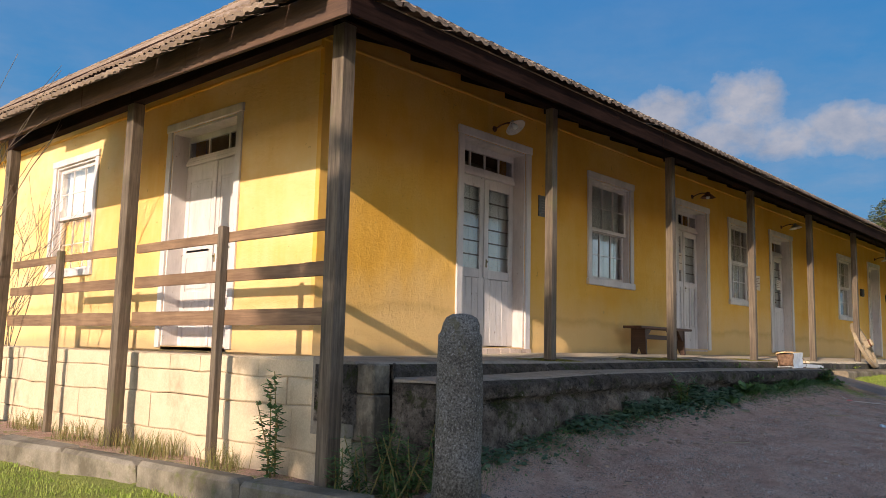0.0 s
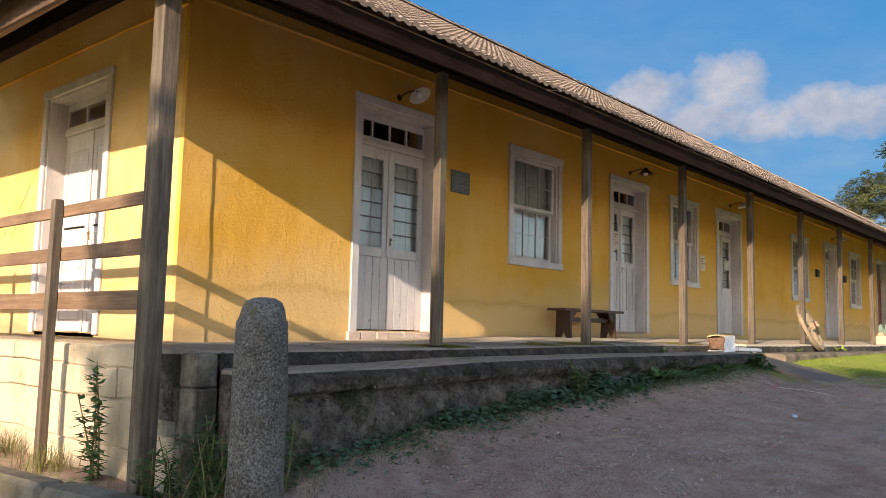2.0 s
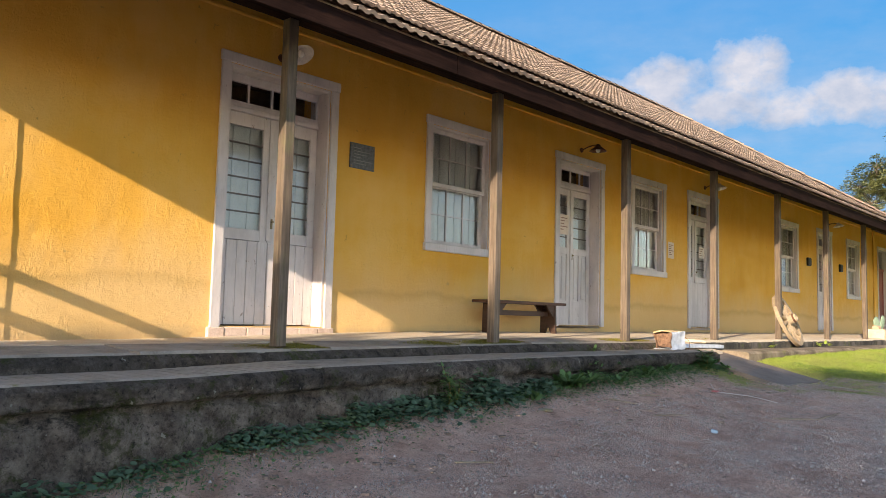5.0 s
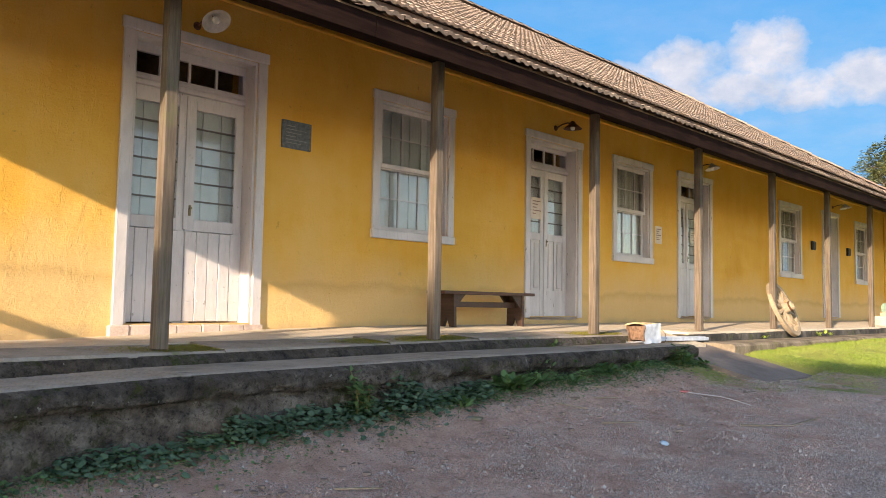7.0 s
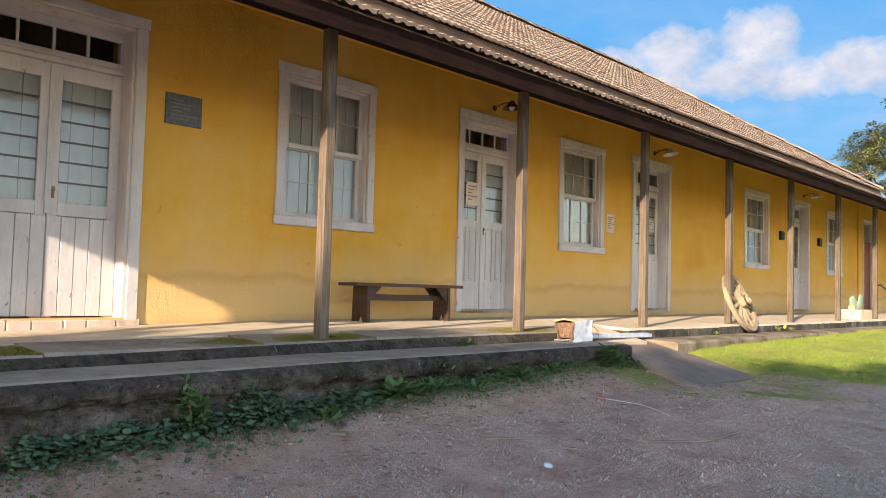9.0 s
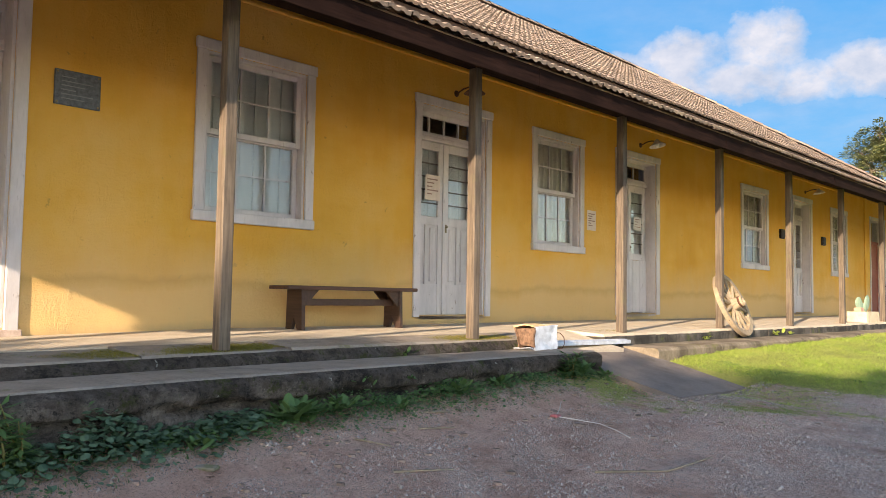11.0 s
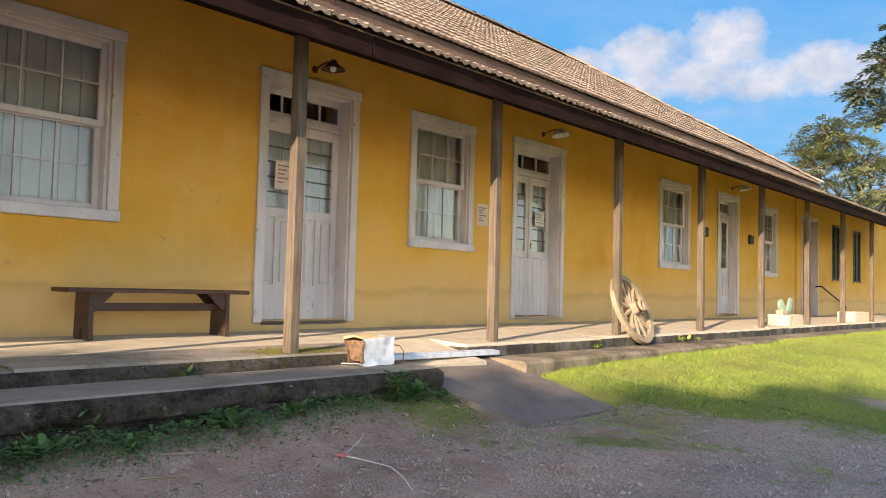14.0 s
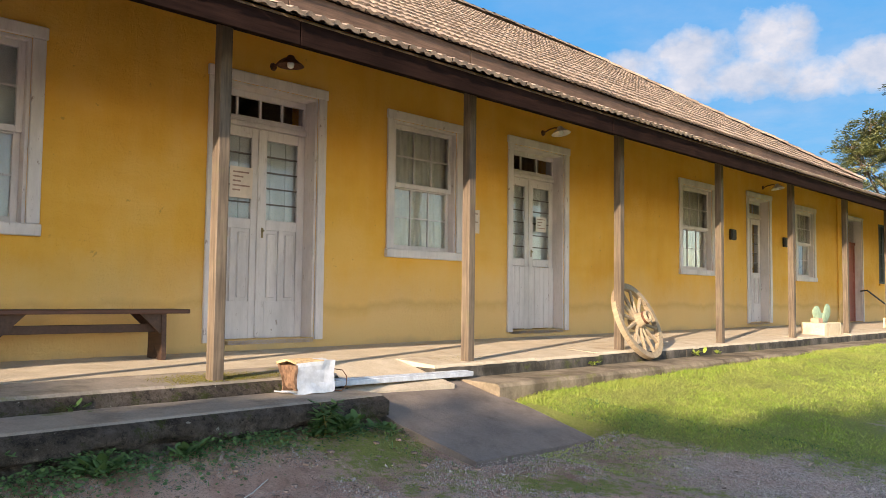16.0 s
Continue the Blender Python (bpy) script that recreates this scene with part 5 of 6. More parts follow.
# ---- cart wheel ----
WHEEL = pose(1.57, 17.44, 0.335) @ pose(0, 0, 0, 0, 0, 4) @ pose(0, 0, 0, 0, 90 - 24, 0)
wheel = empty("cart_wheel", WHEEL, "old bleached wooden cart wheel leaning on a post", "wheel")
R = 0.475
for k in range(6):
    bm = bmesh.new()
    n = 7
    rings = []
    for j in range(n + 1):
        an = 2 * math.pi * (k + j / n * 0.985) / 6
        c, s = math.cos(an), math.sin(an)
        rings.append([bm.verts.new((r * c, r * s, z)) for r, z in ((R, -0.03), (R, 0.03), (R - 0.075, 0.028), (R - 0.075, -0.028))])
    for p, q in zip(rings, rings[1:]):
        for i in range(4):
            bm.faces.new((p[i], p[(i + 1) % 4], q[(i + 1) % 4], q[i]))
    bm.faces.new(rings[0])
    bm.faces.new(rings[-1][::-1])
    part("felloe", bm, M_WHEEL, wheel)
for k in range(12):
    an = 2 * math.pi * (k + 0.5) / 12
    d = Vector((math.cos(an), math.sin(an), 0))
    bm = bmesh.new()
    tube(bm, d * 0.07, d * 0.2, 0.026, 0.024, 6)
    tube(bm, d * 0.2, d * (R - 0.06), 0.024, 0.018, 6)
    part("spoke", bm, M_WHEEL, wheel)
bm = bmesh.new()
lathe(bm, [(0.055, -0.10), (0.075, -0.09), (0.085, -0.04), (0.098, -0.02), (0.098, 0.03), (0.085, 0.05), (0.074, 0.15), (0.070, 0.16), (0.046, 0.16), (0.044, 0.06)], 20)
part("hub", bm, M_WHEEL, wheel, "turned wooden hub", True)
bm = bmesh.new()
lathe(bm, [(0.079, 0.10), (0.082, 0.102), (0.080, 0.128), (0.077, 0.13)], 20)
part("hub_band", bm, M_RUST, wheel, "rusty iron band", True)

# ---- planters ----


def pad(bm, base, height, width, lean, turn):
    m = Matrix.Translation(base) @ pose(0, 0, 0, 0, lean, turn)
    res = bmesh.ops.create_uvsphere(bm, u_segments=14, v_segments=10, radius=0.5)["verts"]
    for q in res:
        t = q.co.z + 0.5
        q.co = m @ Vector((q.co.x * width * (0.55 + 0.6 * t), q.co.y * 0.05, t * height))


planter = empty("planter", pose(1.40, 23.95, 0.0), "small pale stone planter with a prickly cactus", "planter")
bm = bmesh.new()
for args in ((-0.20, 0.20, -0.42, -0.36, -0.01, 0.22), (-0.20, 0.20, 0.36, 0.42, -0.01, 0.22), (-0.20, -0.14, -0.36, 0.36, -0.01, 0.22), (0.14, 0.20, -0.36, 0.36, -0.01, 0.22)):
    box(bm, *args, bev=0.012)
part("trough", bm, M_LIME, planter)
one("earth", (-0.14, 0.14, -0.36, 0.36, 0.0, 0.19), M_MORTAR, planter)
one("brick", (-0.08, 0.06, -0.30, -0.08, 0.19, 0.30), plain("pale_brick", (0.50, 0.30, 0.20), 0.9), planter, bev=0.012)
for bx, hh, ww, ln, tn in ((0.0, 0.36, 0.27, -32, 75), (0.14, 0.40, 0.29, 30, 85), (0.05, 0.2, 0.16, 5, 60)):
    bm = bmesh.new()
    pad(bm, (0.0, bx, 0.19), hh, ww, ln, tn)
    part("cactus_pad", bm, M_CACTUS, planter, "pale green flat cactus pad", True)
planter2 = empty("planter", pose(1.36, 29.0, 0.0), "long pale stone planter with low weeds", "planter")
bm = bmesh.new()
for args in ((-0.2, 0.2, -0.62, -0.55, -0.01, 0.25), (-0.2, 0.2, 0.55, 0.62, -0.01, 0.25), (-0.2, -0.13, -0.55, 0.55, -0.01, 0.25), (0.13, 0.2, -0.55, 0.55, -0.01, 0.25)):
    box(bm, *args, bev=0.012)
part("trough", bm, M_LIME, planter2)
one("earth", (-0.13, 0.13, -0.55, 0.55, 0.0, 0.21), M_MORTAR, planter2)

# ---- dented tin box and the white batten ----
tin = empty("tin_box", pose(1.86, 12.46, step_z(12.5) - 0.002, 0, 0, -6), "crushed white tin drum, rusted open end, lying on a step", "box")


def dent(p):
    """Buckles and folds of a crushed box."""
    return Vector((0.020, 0.014, 0.016)) * noise.noise(p * 7) + Vector((0.007, 0.006, 0.006)) * noise.noise(p * 21)


def dented_panel(args, cuts, material, name, label="", bulge=0.0):
    bm = bmesh.new()
    box(bm, *args)
    bmesh.ops.subdivide_edges(bm, edges=bm.edges, cuts=cuts, use_grid_fill=True)
    for q in bm.verts:
        p = q.co.copy()
        q.co += dent(p)
        if p.z > 0.02:
            q.co.y += 0.10 * (p.z - 0.02) * (-1 if p.y < 0 else 0.25)
        q.co.z += bulge * (1 - (p.x / 0.13) ** 2) + 0.02 * (p.y + 0.15)
        q.co.z = max(q.co.z, 0.0)
    return part(name, bm, material, tin, label)


dented_panel((0.108, 0.120, -0.14, 0.145, 0.0, 0.215), 7, M_TIN, "front_panel", "dented white enamelled side")
dented_panel((-0.120, -0.108, -0.14, 0.145, 0.0, 0.215), 5, M_TINRUST, "back_panel")
dented_panel((-0.108, 0.108, 0.133, 0.145, 0.0, 0.215), 5, M_TIN, "end_panel", "dented white enamelled end")
dented_panel((-0.120, 0.120, -0.14, 0.145, 0.0, 0.010), 5, M_TIN, "base")
dented_panel((-0.118, 0.118, -0.15, 0.05, 0.205, 0.222), 6, M_FOAM, "rotten_top", "crumbling rust and straw-coloured top", 0.015)
dented_panel((-0.114, 0.120, 0.05, 0.147, 0.206, 0.220), 6, M_TIN, "lid", "white enamelled lid edge", 0.015)
dented_panel((-0.098, 0.090, -0.130, -0.112, 0.045, 0.195), 5, M_TINRUST, "lining", "rusty brown broken lining")
dented_panel((0.082, 0.122, -0.156, -0.138, 0.03, 0.20), 5, M_TINRUST, "rusted_edge", "rust-eaten folded edge")
bm = bmesh.new()
box(bm, -0.10, 0.11, -0.215, -0.13, 0.0, 0.008)
bmesh.ops.subdivide_edges(bm, edges=bm.edges, cuts=4, use_grid_fill=True)
for q in bm.verts:
    q.co += dent(q.co) * 0.5
    q.co.z = max(0.0, q.co.z + 0.30 * max(0.0, -0.14 - q.co.y) * (0.6 + 0.4 * q.co.x / 0.1))
part("flap", bm, M_TIN, tin, "bent tin flap")
bm = bmesh.new()
pts = [Vector((0.10, 0.15, 0.012)), Vector((0.14, 0.20, 0.012)), Vector((0.13, 0.245, 0.05)), Vector((0.11, 0.26, 0.11)), Vector((0.07, 0.25, 0.15)), Vector((0.03, 0.20, 0.16))]
for p, q in zip(pts, pts[1:]):
    tube(bm, p, q, 0.0035, 0.0035, 6)
part("wire", bm, M_RUST, tin, "loose bent wire")
batten = empty("white_batten", look((1.80, 12.70, -0.055), (1.70, 14.36, -0.085)), "long white metal batten lying across the ramp head", "batten")
bm = bmesh.new()
L = 1.66
box(bm, -0.045, 0.045, -0.022, 0.022, -L, 0.0, bev=0.005)
part("channel", bm, M_TIN, batten)
bm = bmesh.new()
box(bm, -0.03, 0.03, 0.023, 0.032, -L + 0.06, -0.06, bev=0.003)
part("cover", bm, M_TIN, batten)

# ---- stone bollard ----
bollard = empty("bollard", pose(2.875, 3.86, -0.885, 0.6, 1.0, 0), "rough granite bollard with a rounded top", "bollard")
bm = bmesh.new()
lathe(bm, [(0.148, 0.08), (0.146, 0.3), (0.139, 0.7), (0.131, 1.02), (0.128, 1.035), (0.119, 1.042), (0.115, 1.06), (0.108, 1.10), (0.09, 1.135), (0.055, 1.155), (0.012, 1.162)], 32)
for q in bm.verts:
    q.co += Vector((0.006, 0.006, 0.004)) * noise.noise(q.co * 16) + Vector((0.01, 0.01, 0)) * noise.noise(q.co * 4)
part("shaft", bm, M_GRANITE, bollard, smooth=True)
bm = bmesh.new()
lathe(bm, [(0.24, -0.25), (0.235, 0.02), (0.20, 0.075), (0.15, 0.085)], 20)
for q in bm.verts:
    q.co += Vector((0.03, 0.03, 0.015)) * noise.noise(q.co * 5)
part("foot", bm, M_GRANITE, bollard, smooth=True)

# ---- plants ----


def blade_field(name, n, pick, height, width, mat, label, seed, lean=0.5, category="grass", segs=1):
    rng = random.Random(seed)
    vs_, fs_ = [], []
    for _ in range(n):
        p = pick(rng)
        if p is None:
            continue
        x, y, k = p
        z = ground_z(x, y) - 0.01
        h = height * rng.uniform(0.5, 1.3) * k
        a = rng.uniform(0, 2 * math.pi)
        w2 = width * rng.uniform(0.7, 1.3) / 2
        dx, dy = math.cos(a) * w2, math.sin(a) * w2
        lx, ly = -math.sin(a) * h * lean * rng.uniform(0.2, 1.4), math.cos(a) * h * lean * rng.uniform(0.2, 1.4)
        i = len(vs_)
        vs_ += [(x - dx, y - dy, z), (x + dx, y + dy, z), (x + lx * 0.4 + dx * 0.8, y + ly * 0.4 + dy * 0.8, z + h * 0.6), (x + lx * 0.4 - dx * 0.8, y + ly * 0.4 - dy * 0.8, z + h * 0.6), (x + lx, y + ly, z + h)]
        fs_ += [(i, i + 1, i + 2, i + 3), (i + 3, i + 2, i + 4)]
    me = bpy.data.meshes.new(name)
    me.from_pydata(vs_, [], fs_)
    me.materials.append(mat)
    return tagged(new(name, me), label, category, kind="stuff")


def pick_lawn(rng):
    y = 13.4 + 22 * rng.random() ** 2.0
    x = rng.uniform(2.15, 9.5)
    t = turf_at(x, y)
    if rng.random() > t * 1.1 - 0.1:
        return None
    if 12.8 < y < 14.25 and x < 3.15:
        return None
    return x, y, (0.35 + 0.8 * t) * (0.9 + 0.4 * noise.noise((x * 1.4, y * 1.4, 3))) + 0.6 * smooth01((2.5 - x) / 0.3)


blade_field("grass_lawn", 380000, pick_lawn, 0.025, 0.0085, M_GRASS, "short bright green lawn beside the porch", 3, 1.1)


def pick_side(rng):
    x, y = rng.uniform(-6, 2.5), rng.uniform(1.6, 4.1)
    if rng.random() > turf_at(x, y):
        return None
    if y > 3.60 + (x - 2.0) * 0.105:
        return None
    return x, y, 0.5 + 0.9 * max(0.0, 0.5 + noise.noise((x * 1.3, y * 1.3, 9)))


blade_field("grass_side", 42000, pick_side, 0.040, 0.006, M_GRASS, "green grass in front of the kerb", 4)


def pick_dry(rng):
    x = rng.choice([-3.6, -1.55, -1.0, -0.7, -2.4, 0.3]) + rng.gauss(0, 0.13)
    return x, rng.uniform(3.75, 4.08), 1.0


blade_field("dry_grass", 900, pick_dry, 0.20, 0.006, M_DRY, "dry straw-coloured grass tufts along the plinth", 6, 0.6)


def pick_base(rng):
    y = rng.uniform(4.3, 12.9)
    if rng.random() > 0.25 + 1.3 * noise.noise((y * 1.6, 3, 0)):
        return None
    return 2.34 + abs(rng.gauss(0, 0.16)), y, 0.6 + 0.9 * abs(noise.noise((y * 2.3, 3, 0)))


blade_field("grass_verge", 6000, pick_base, 0.045, 0.006, M_WEED, "thin grass at the foot of the step wall", 7)


def pick_yard(rng):
    x, y = rng.uniform(2.5, 8), 15.0 - 11.0 * rng.random() ** 2
    if rng.random() > turf_at(x, y) * 0.8:
        return None
    return x, y, 0.7


blade_field("grass_patches", 40000, pick_yard, 0.032, 0.007, M_WEED, "sparse low turf in the gravel", 8)


def leaf_quad(vs_, fs_, p, along, side, ln, wd, fold=0.25):
    """One folded, pointed leaf of four faces."""
    up = along.cross(side).normalized()
    i = len(vs_)
    vs_ += [p, p + along * ln * 0.45 + side * wd + up * wd * fold, p + along * ln, p + along * ln * 0.45 - side * wd + up * wd * fold, p + along * ln * 0.5]
    fs_ += [(i, i + 1, i + 4), (i + 1, i + 2, i + 4), (i + 2, i + 3, i + 4), (i + 3, i, i + 4)]


def round_leaf(vs_, fs_, p, along, side, ln, wd):
    """A rounded, slightly cupped leaf."""
    up = along.cross(side).normalized()
    i = len(vs_)
    for a, c in ((0.0, 0.0), (0.2, 0.8), (0.6, 1.0), (0.92, 0.55), (1.0, 0.0), (0.92, -0.55), (0.6, -1.0), (0.2, -0.8)):
        vs_.append(p + along * ln * a + side * wd * c + up * abs(c) * wd * 0.18)
    vs_.append(p + along * ln * 0.5 - up * wd * 0.05)
    fs_.extend((i + k, i + (k + 1) % 8, i + 8) for k in range(8))


def leafy(name, material, leaves, label="", category="plant", parent=None, kind=""):
    vs_, fs_ = [], []
    for p, along, side, ln, wd in leaves:
        (round_leaf if wd > 0.5 * ln else leaf_quad)(vs_, fs_, p, along, side, ln, wd)
    me = bpy.data.meshes.new(name)
    me.from_pydata([tuple(q) for q in vs_], [], fs_)
    me.materials.append(material)
    o = new(name, me)
    o.parent = parent
    return tagged(o, label, category if label else "", kind=kind)


def rosette(x, y, size, n, seed, z=None, lift=0.7):
    rng = random.Random(seed)
    base = Vector((x, y, ground_z(x, y) if z is None else z))
    out = []
    for k in range(n):
        a = rng.uniform(0, 2 * math.pi)
        el = rng.uniform(0.15, 1.2) * lift
        d = Vector((math.cos(a) * math.cos(el), math.sin(a) * math.cos(el), math.sin(el)))
        s = d.cross(Vector((0, 0, 1))).normalized()
        ln = size * rng.uniform(0.55, 1.1)
        out.append((base + Vector((rng.gauss(0, size * 0.28), rng.gauss(0, size * 0.28), rng.uniform(0, size * 0.4))), d, s, ln * 0.75, ln * rng.uniform(0.13, 0.20)))
    return out


def weed_thing(name, mat, leaves, label, x, y, z):
    e = empty(name, pose(x, y, z), label, "weed")
    for p, along, side, ln, wd in leaves:
        vs_, fs_ = [], []
        round_leaf(vs_, fs_, p - Vector((x, y, z)), along, side, ln, wd)
        me = bpy.data.meshes.new("leaf")
        me.from_pydata([tuple(q) for q in vs_], [], fs_)
        me.materials.append(mat)
        o = new("leaf", me)
        o.parent = e


for k, (x, y, s, n) in enumerate(((2.45, 9.30, 0.19, 95), (2.42, 9.65, 0.15, 36), (2.45, 10.75, 0.15, 44), (2.42, 11.25, 0.12, 32), (2.40, 12.35, 0.18, 54), (2.48, 12.66, 0.13, 22), (2.52, 10.1, 0.11, 18), (2.55, 8.6, 0.13, 20))):
    weed_thing("broadleaf_weed", M_WEED, rosette(x, y, s, n, 40 + k), "broad-leaved green weed at the wall foot", x, y, ground_z(x, y))
for k, (x, y, z, s) in enumerate(((1.70, 10.9, -0.12, 0.12), (2.32, 8.1, -0.22, 0.10), (2.32, 9.9, -0.21, 0.11), (2.33, 10.35, -0.2, 0.09), (1.72, 18.6, -0.12, 0.13), (1.72, 19.2, -0.12, 0.10), (1.72, 16.3, -0.12, 0.10))):
    weed_thing("wall_weed", M_GRASS if y > 14 else M_WEED, rosette(x, y, s, 12, 70 + k, z), "small weed growing from a masonry joint", x, y, z)


def creeper(y0, y1, n, seed, tall, size=0.042, spread=0.11):
    """Leaves on short stalks, mounded against the wall foot, each tipped its own way."""
    rng = random.Random(seed)
    out = []
    while len(out) < n:
        y = rng.uniform(y0, y1)
        clump = 0.5 + noise.noise((y * 2.3, seed * 3.1, 0))
        if rng.random() > 0.35 + clump:
            continue
        k = math.sin(math.pi * (y - y0) / (y1 - y0)) ** 0.5
        x = 2.335 + abs(rng.gauss(0, spread)) * (0.4 + 0.8 * k)
        h = 0.012 + rng.random() ** 0.8 * tall * (0.35 + 0.65 * k) * max(0.15, 1 - (x - 2.335) / 0.42) * (0.45 + 1.1 * max(0.0, clump - 0.2))
        p = Vector((x, y, ground_z(x, y) + h))
        a = rng.uniform(-1.9, 1.9)
        d = Vector((math.cos(a), math.sin(a), rng.uniform(-0.75, 0.35))).normalized()
        s = (d.cross(Vector((0, 0, 1))).normalized() + Vector((0, 0, rng.uniform(-0.35, 0.35)))).normalized()
        ln = size * rng.uniform(0.55, 1.2)
        out.append((p, d, s, ln, ln * 0.52))
    return out


leafy("creeper", M_CREEP, creeper(5.75, 6.75, 520, 1, 0.11), "bluish green round-leaved creeper along the wall foot", "creeper", kind="stuff")
leafy("creeper", M_CREEP, creeper(6.75, 9.1, 1900, 2, 0.22), "bluish green creeper mound at the wall foot", "creeper", kind="stuff")
leafy("creeper", M_CREEP, creeper(4.5, 5.6, 260, 3, 0.09), "sparse round-leaved creeper by the blackened wall", "creeper", kind="stuff")
leafy("ground_cover", M_WEED, creeper(8.3, 12.95, 5200, 4, 0.10, 0.022, 0.13), "small-leaved green weeds along the wall foot", "weeds", kind="stuff")
leafy("ground_cover", M_WEED, creeper(4.4, 8.6, 2200, 5, 0.05, 0.020, 0.17), "small-leaved dark green weeds along the wall foot", "weeds", kind="stuff")


def stalk_weed(x, y, h, seed, label, slim=0.10):
    rng = random.Random(seed)
    e = empty("tall_weed", pose(x, y, ground_z(x, y)), label, "weed")
    leaves = []
    for s in range(4):
        bm = bmesh.new()
        p = Vector((rng.uniform(-0.05, 0.05), rng.uniform(-0.05, 0.05), -0.03))
        top = Vector((rng.uniform(-0.22, 0.22), rng.uniform(-0.12, 0.12), h * rng.uniform(0.6, 1.0)))
        tube(bm, p, (p + top) / 2 + Vector((0.02, 0, 0)), 0.008, 0.006, 5)
        tube(bm, (p + top) / 2 + Vector((0.02, 0, 0)), top, 0.006, 0.003, 5)
        part("stem", bm, M_DRY, e)
        for k in range(64):
            t = rng.uniform(0.08, 1.0)
            q = p.lerp(top, t)
            a = rng.uniform(0, 2 * math.pi)
            d = Vector((math.cos(a), math.sin(a), rng.uniform(-0.5, 0.5))).normalized()
            ln = rng.uniform(0.05, 0.11)
            leaves.append((q, d, d.cross(Vector((0, 0, 1))).normalized(), ln, ln * slim))
    leafy("foliage", M_WEED, leaves, parent=e)


stalk_weed(2.44, 7.75, 0.34, 21, "upright feathery weed in the creeper", 0.16)
stalk_weed(2.42, 12.15, 0.22, 22, "thin upright weed at the wall foot", 0.20)
stalk_weed(0.86, 3.98, 0.85, 3, "tall dark leafy weed against the plinth", 0.24)
stalk_weed(1.95, 4.00, 0.55, 4, "tall feathery weed at the corner")
stalk_weed(2.15, 4.20, 0.50, 5, "tangled weed at the corner")
stalk_weed(2.45, 4.15, 0.35, 6, "low tangled weed by the bollard")
stalk_weed(1.80, 3.88, 0.38, 7, "low dark weed at the foot of the corner post")
stalk_weed(2.25, 4.02, 0.45, 8, "tangled weed at the corner")
stalk_weed(2.05, 4.08, 0.62, 9, "tall feathery weed at the corner")
stalk_weed(2.42, 4.40, 0.42, 10, "low tangled weed by the bollard")

# loose stones, twigs and litter in the yard
rng = random.Random(12)
vs_, fs_ = [], []
for _ in range(200000):
    x, y = 2.45 + 5.3 * rng.random() ** 1.15, rng.uniform(4.2, 14.6)
    if turf_at(x, y) > 0.5 or (y > 12.7 and x < 3.2):
        continue
    r = rng.uniform(0.003, 0.0065) if rng.random() < 0.985 else rng.uniform(0.009, 0.017)
    z = ground_z(x, y) + r * 0.15
    i = len(vs_)
    a = rng.uniform(0, 3)
    for k in range(4):
        an = a + k * math.pi / 2
        vs_.append((x + r * rng.uniform(0.6, 1.3) * math.cos(an), y + r * rng.uniform(0.6, 1.3) * math.sin(an), z - r * 0.4))
    vs_.append((x + r * rng.uniform(-0.3, 0.3), y + r * rng.uniform(-0.3, 0.3), z + r * rng.uniform(0.45, 0.9)))
    fs_ += [(i + k, i + (k + 1) % 4, i + 4) for k in range(4)]
me = bpy.data.meshes.new("gravel")
me.from_pydata(vs_, [], fs_)
M_PEBBLE, nt, b = make_mat("pebbles", 0.9, 0, 0.25)
ge = nt.nodes.new("ShaderNodeNewGeometry")
nt.links.new(ramp(nt, ge.outputs["Random Per Island"], [(0.0, (0.13, 0.098, 0.082)), (0.5, (0.31, 0.245, 0.205)), (0.92, (0.43, 0.36, 0.31)), (1.0, (0.52, 0.46, 0.42))]), b.inputs["Base Color"])
me.materials.append(M_PEBBLE)
tagged(new("gravel", me), "scattered grey and reddish gravel stones", "gravel", kind="stuff")
for pts in (((3.95, 10.2), (4.2, 10.55), (4.25, 11.0)), ((2.75, 9.5), (2.95, 9.62)), ((3.3, 9.3), (3.45, 9.6)), ((3.2, 6.9), (3.35, 7.1)), ((2.78, 10.0), (2.86, 10.25)), ((2.62, 10.2), (2.66, 10.42))):
    bm = bmesh.new()
    q = [Vector((x, y, ground_z(x, y) + 0.012)) for x, y in pts]
    for p, r in zip(q, q[1:]):
        tube(bm, p, r, 0.006, 0.004, 5)
    tagged(part("twig", bm, M_WHEEL), "thin pale twig lying on the gravel", "twig")
wire = empty("wire", pose(2.95, 11.3, ground_z(2.95, 11.3)), "bent white wire with a red tag on the gravel", "wire")
q = [Vector((x - 2.95, y - 11.3, ground_z(x, y) + 0.014 - ground_z(2.95, 11.3))) for x, y in ((2.80, 11.52), (2.90, 11.36), (3.03, 11.13), (3.15, 11.17), (3.35, 11.20), (3.52, 11.12), (3.70, 11.00))]
bm = bmesh.new()
for p, r in zip(q, q[1:]):
    tube(bm, p, r, 0.003, 0.003, 6)
part("strand", bm, M_PAPER, wire)
bm = bmesh.new()
box(bm, 0.045, 0.105, -0.20, -0.14, q[2].z - 0.006, q[2].z + 0.012, bev=0.006)
part("tag", bm, plain("red_tag", (0.55, 0.16, 0.15), 0.6), wire, "faded red plastic tag")
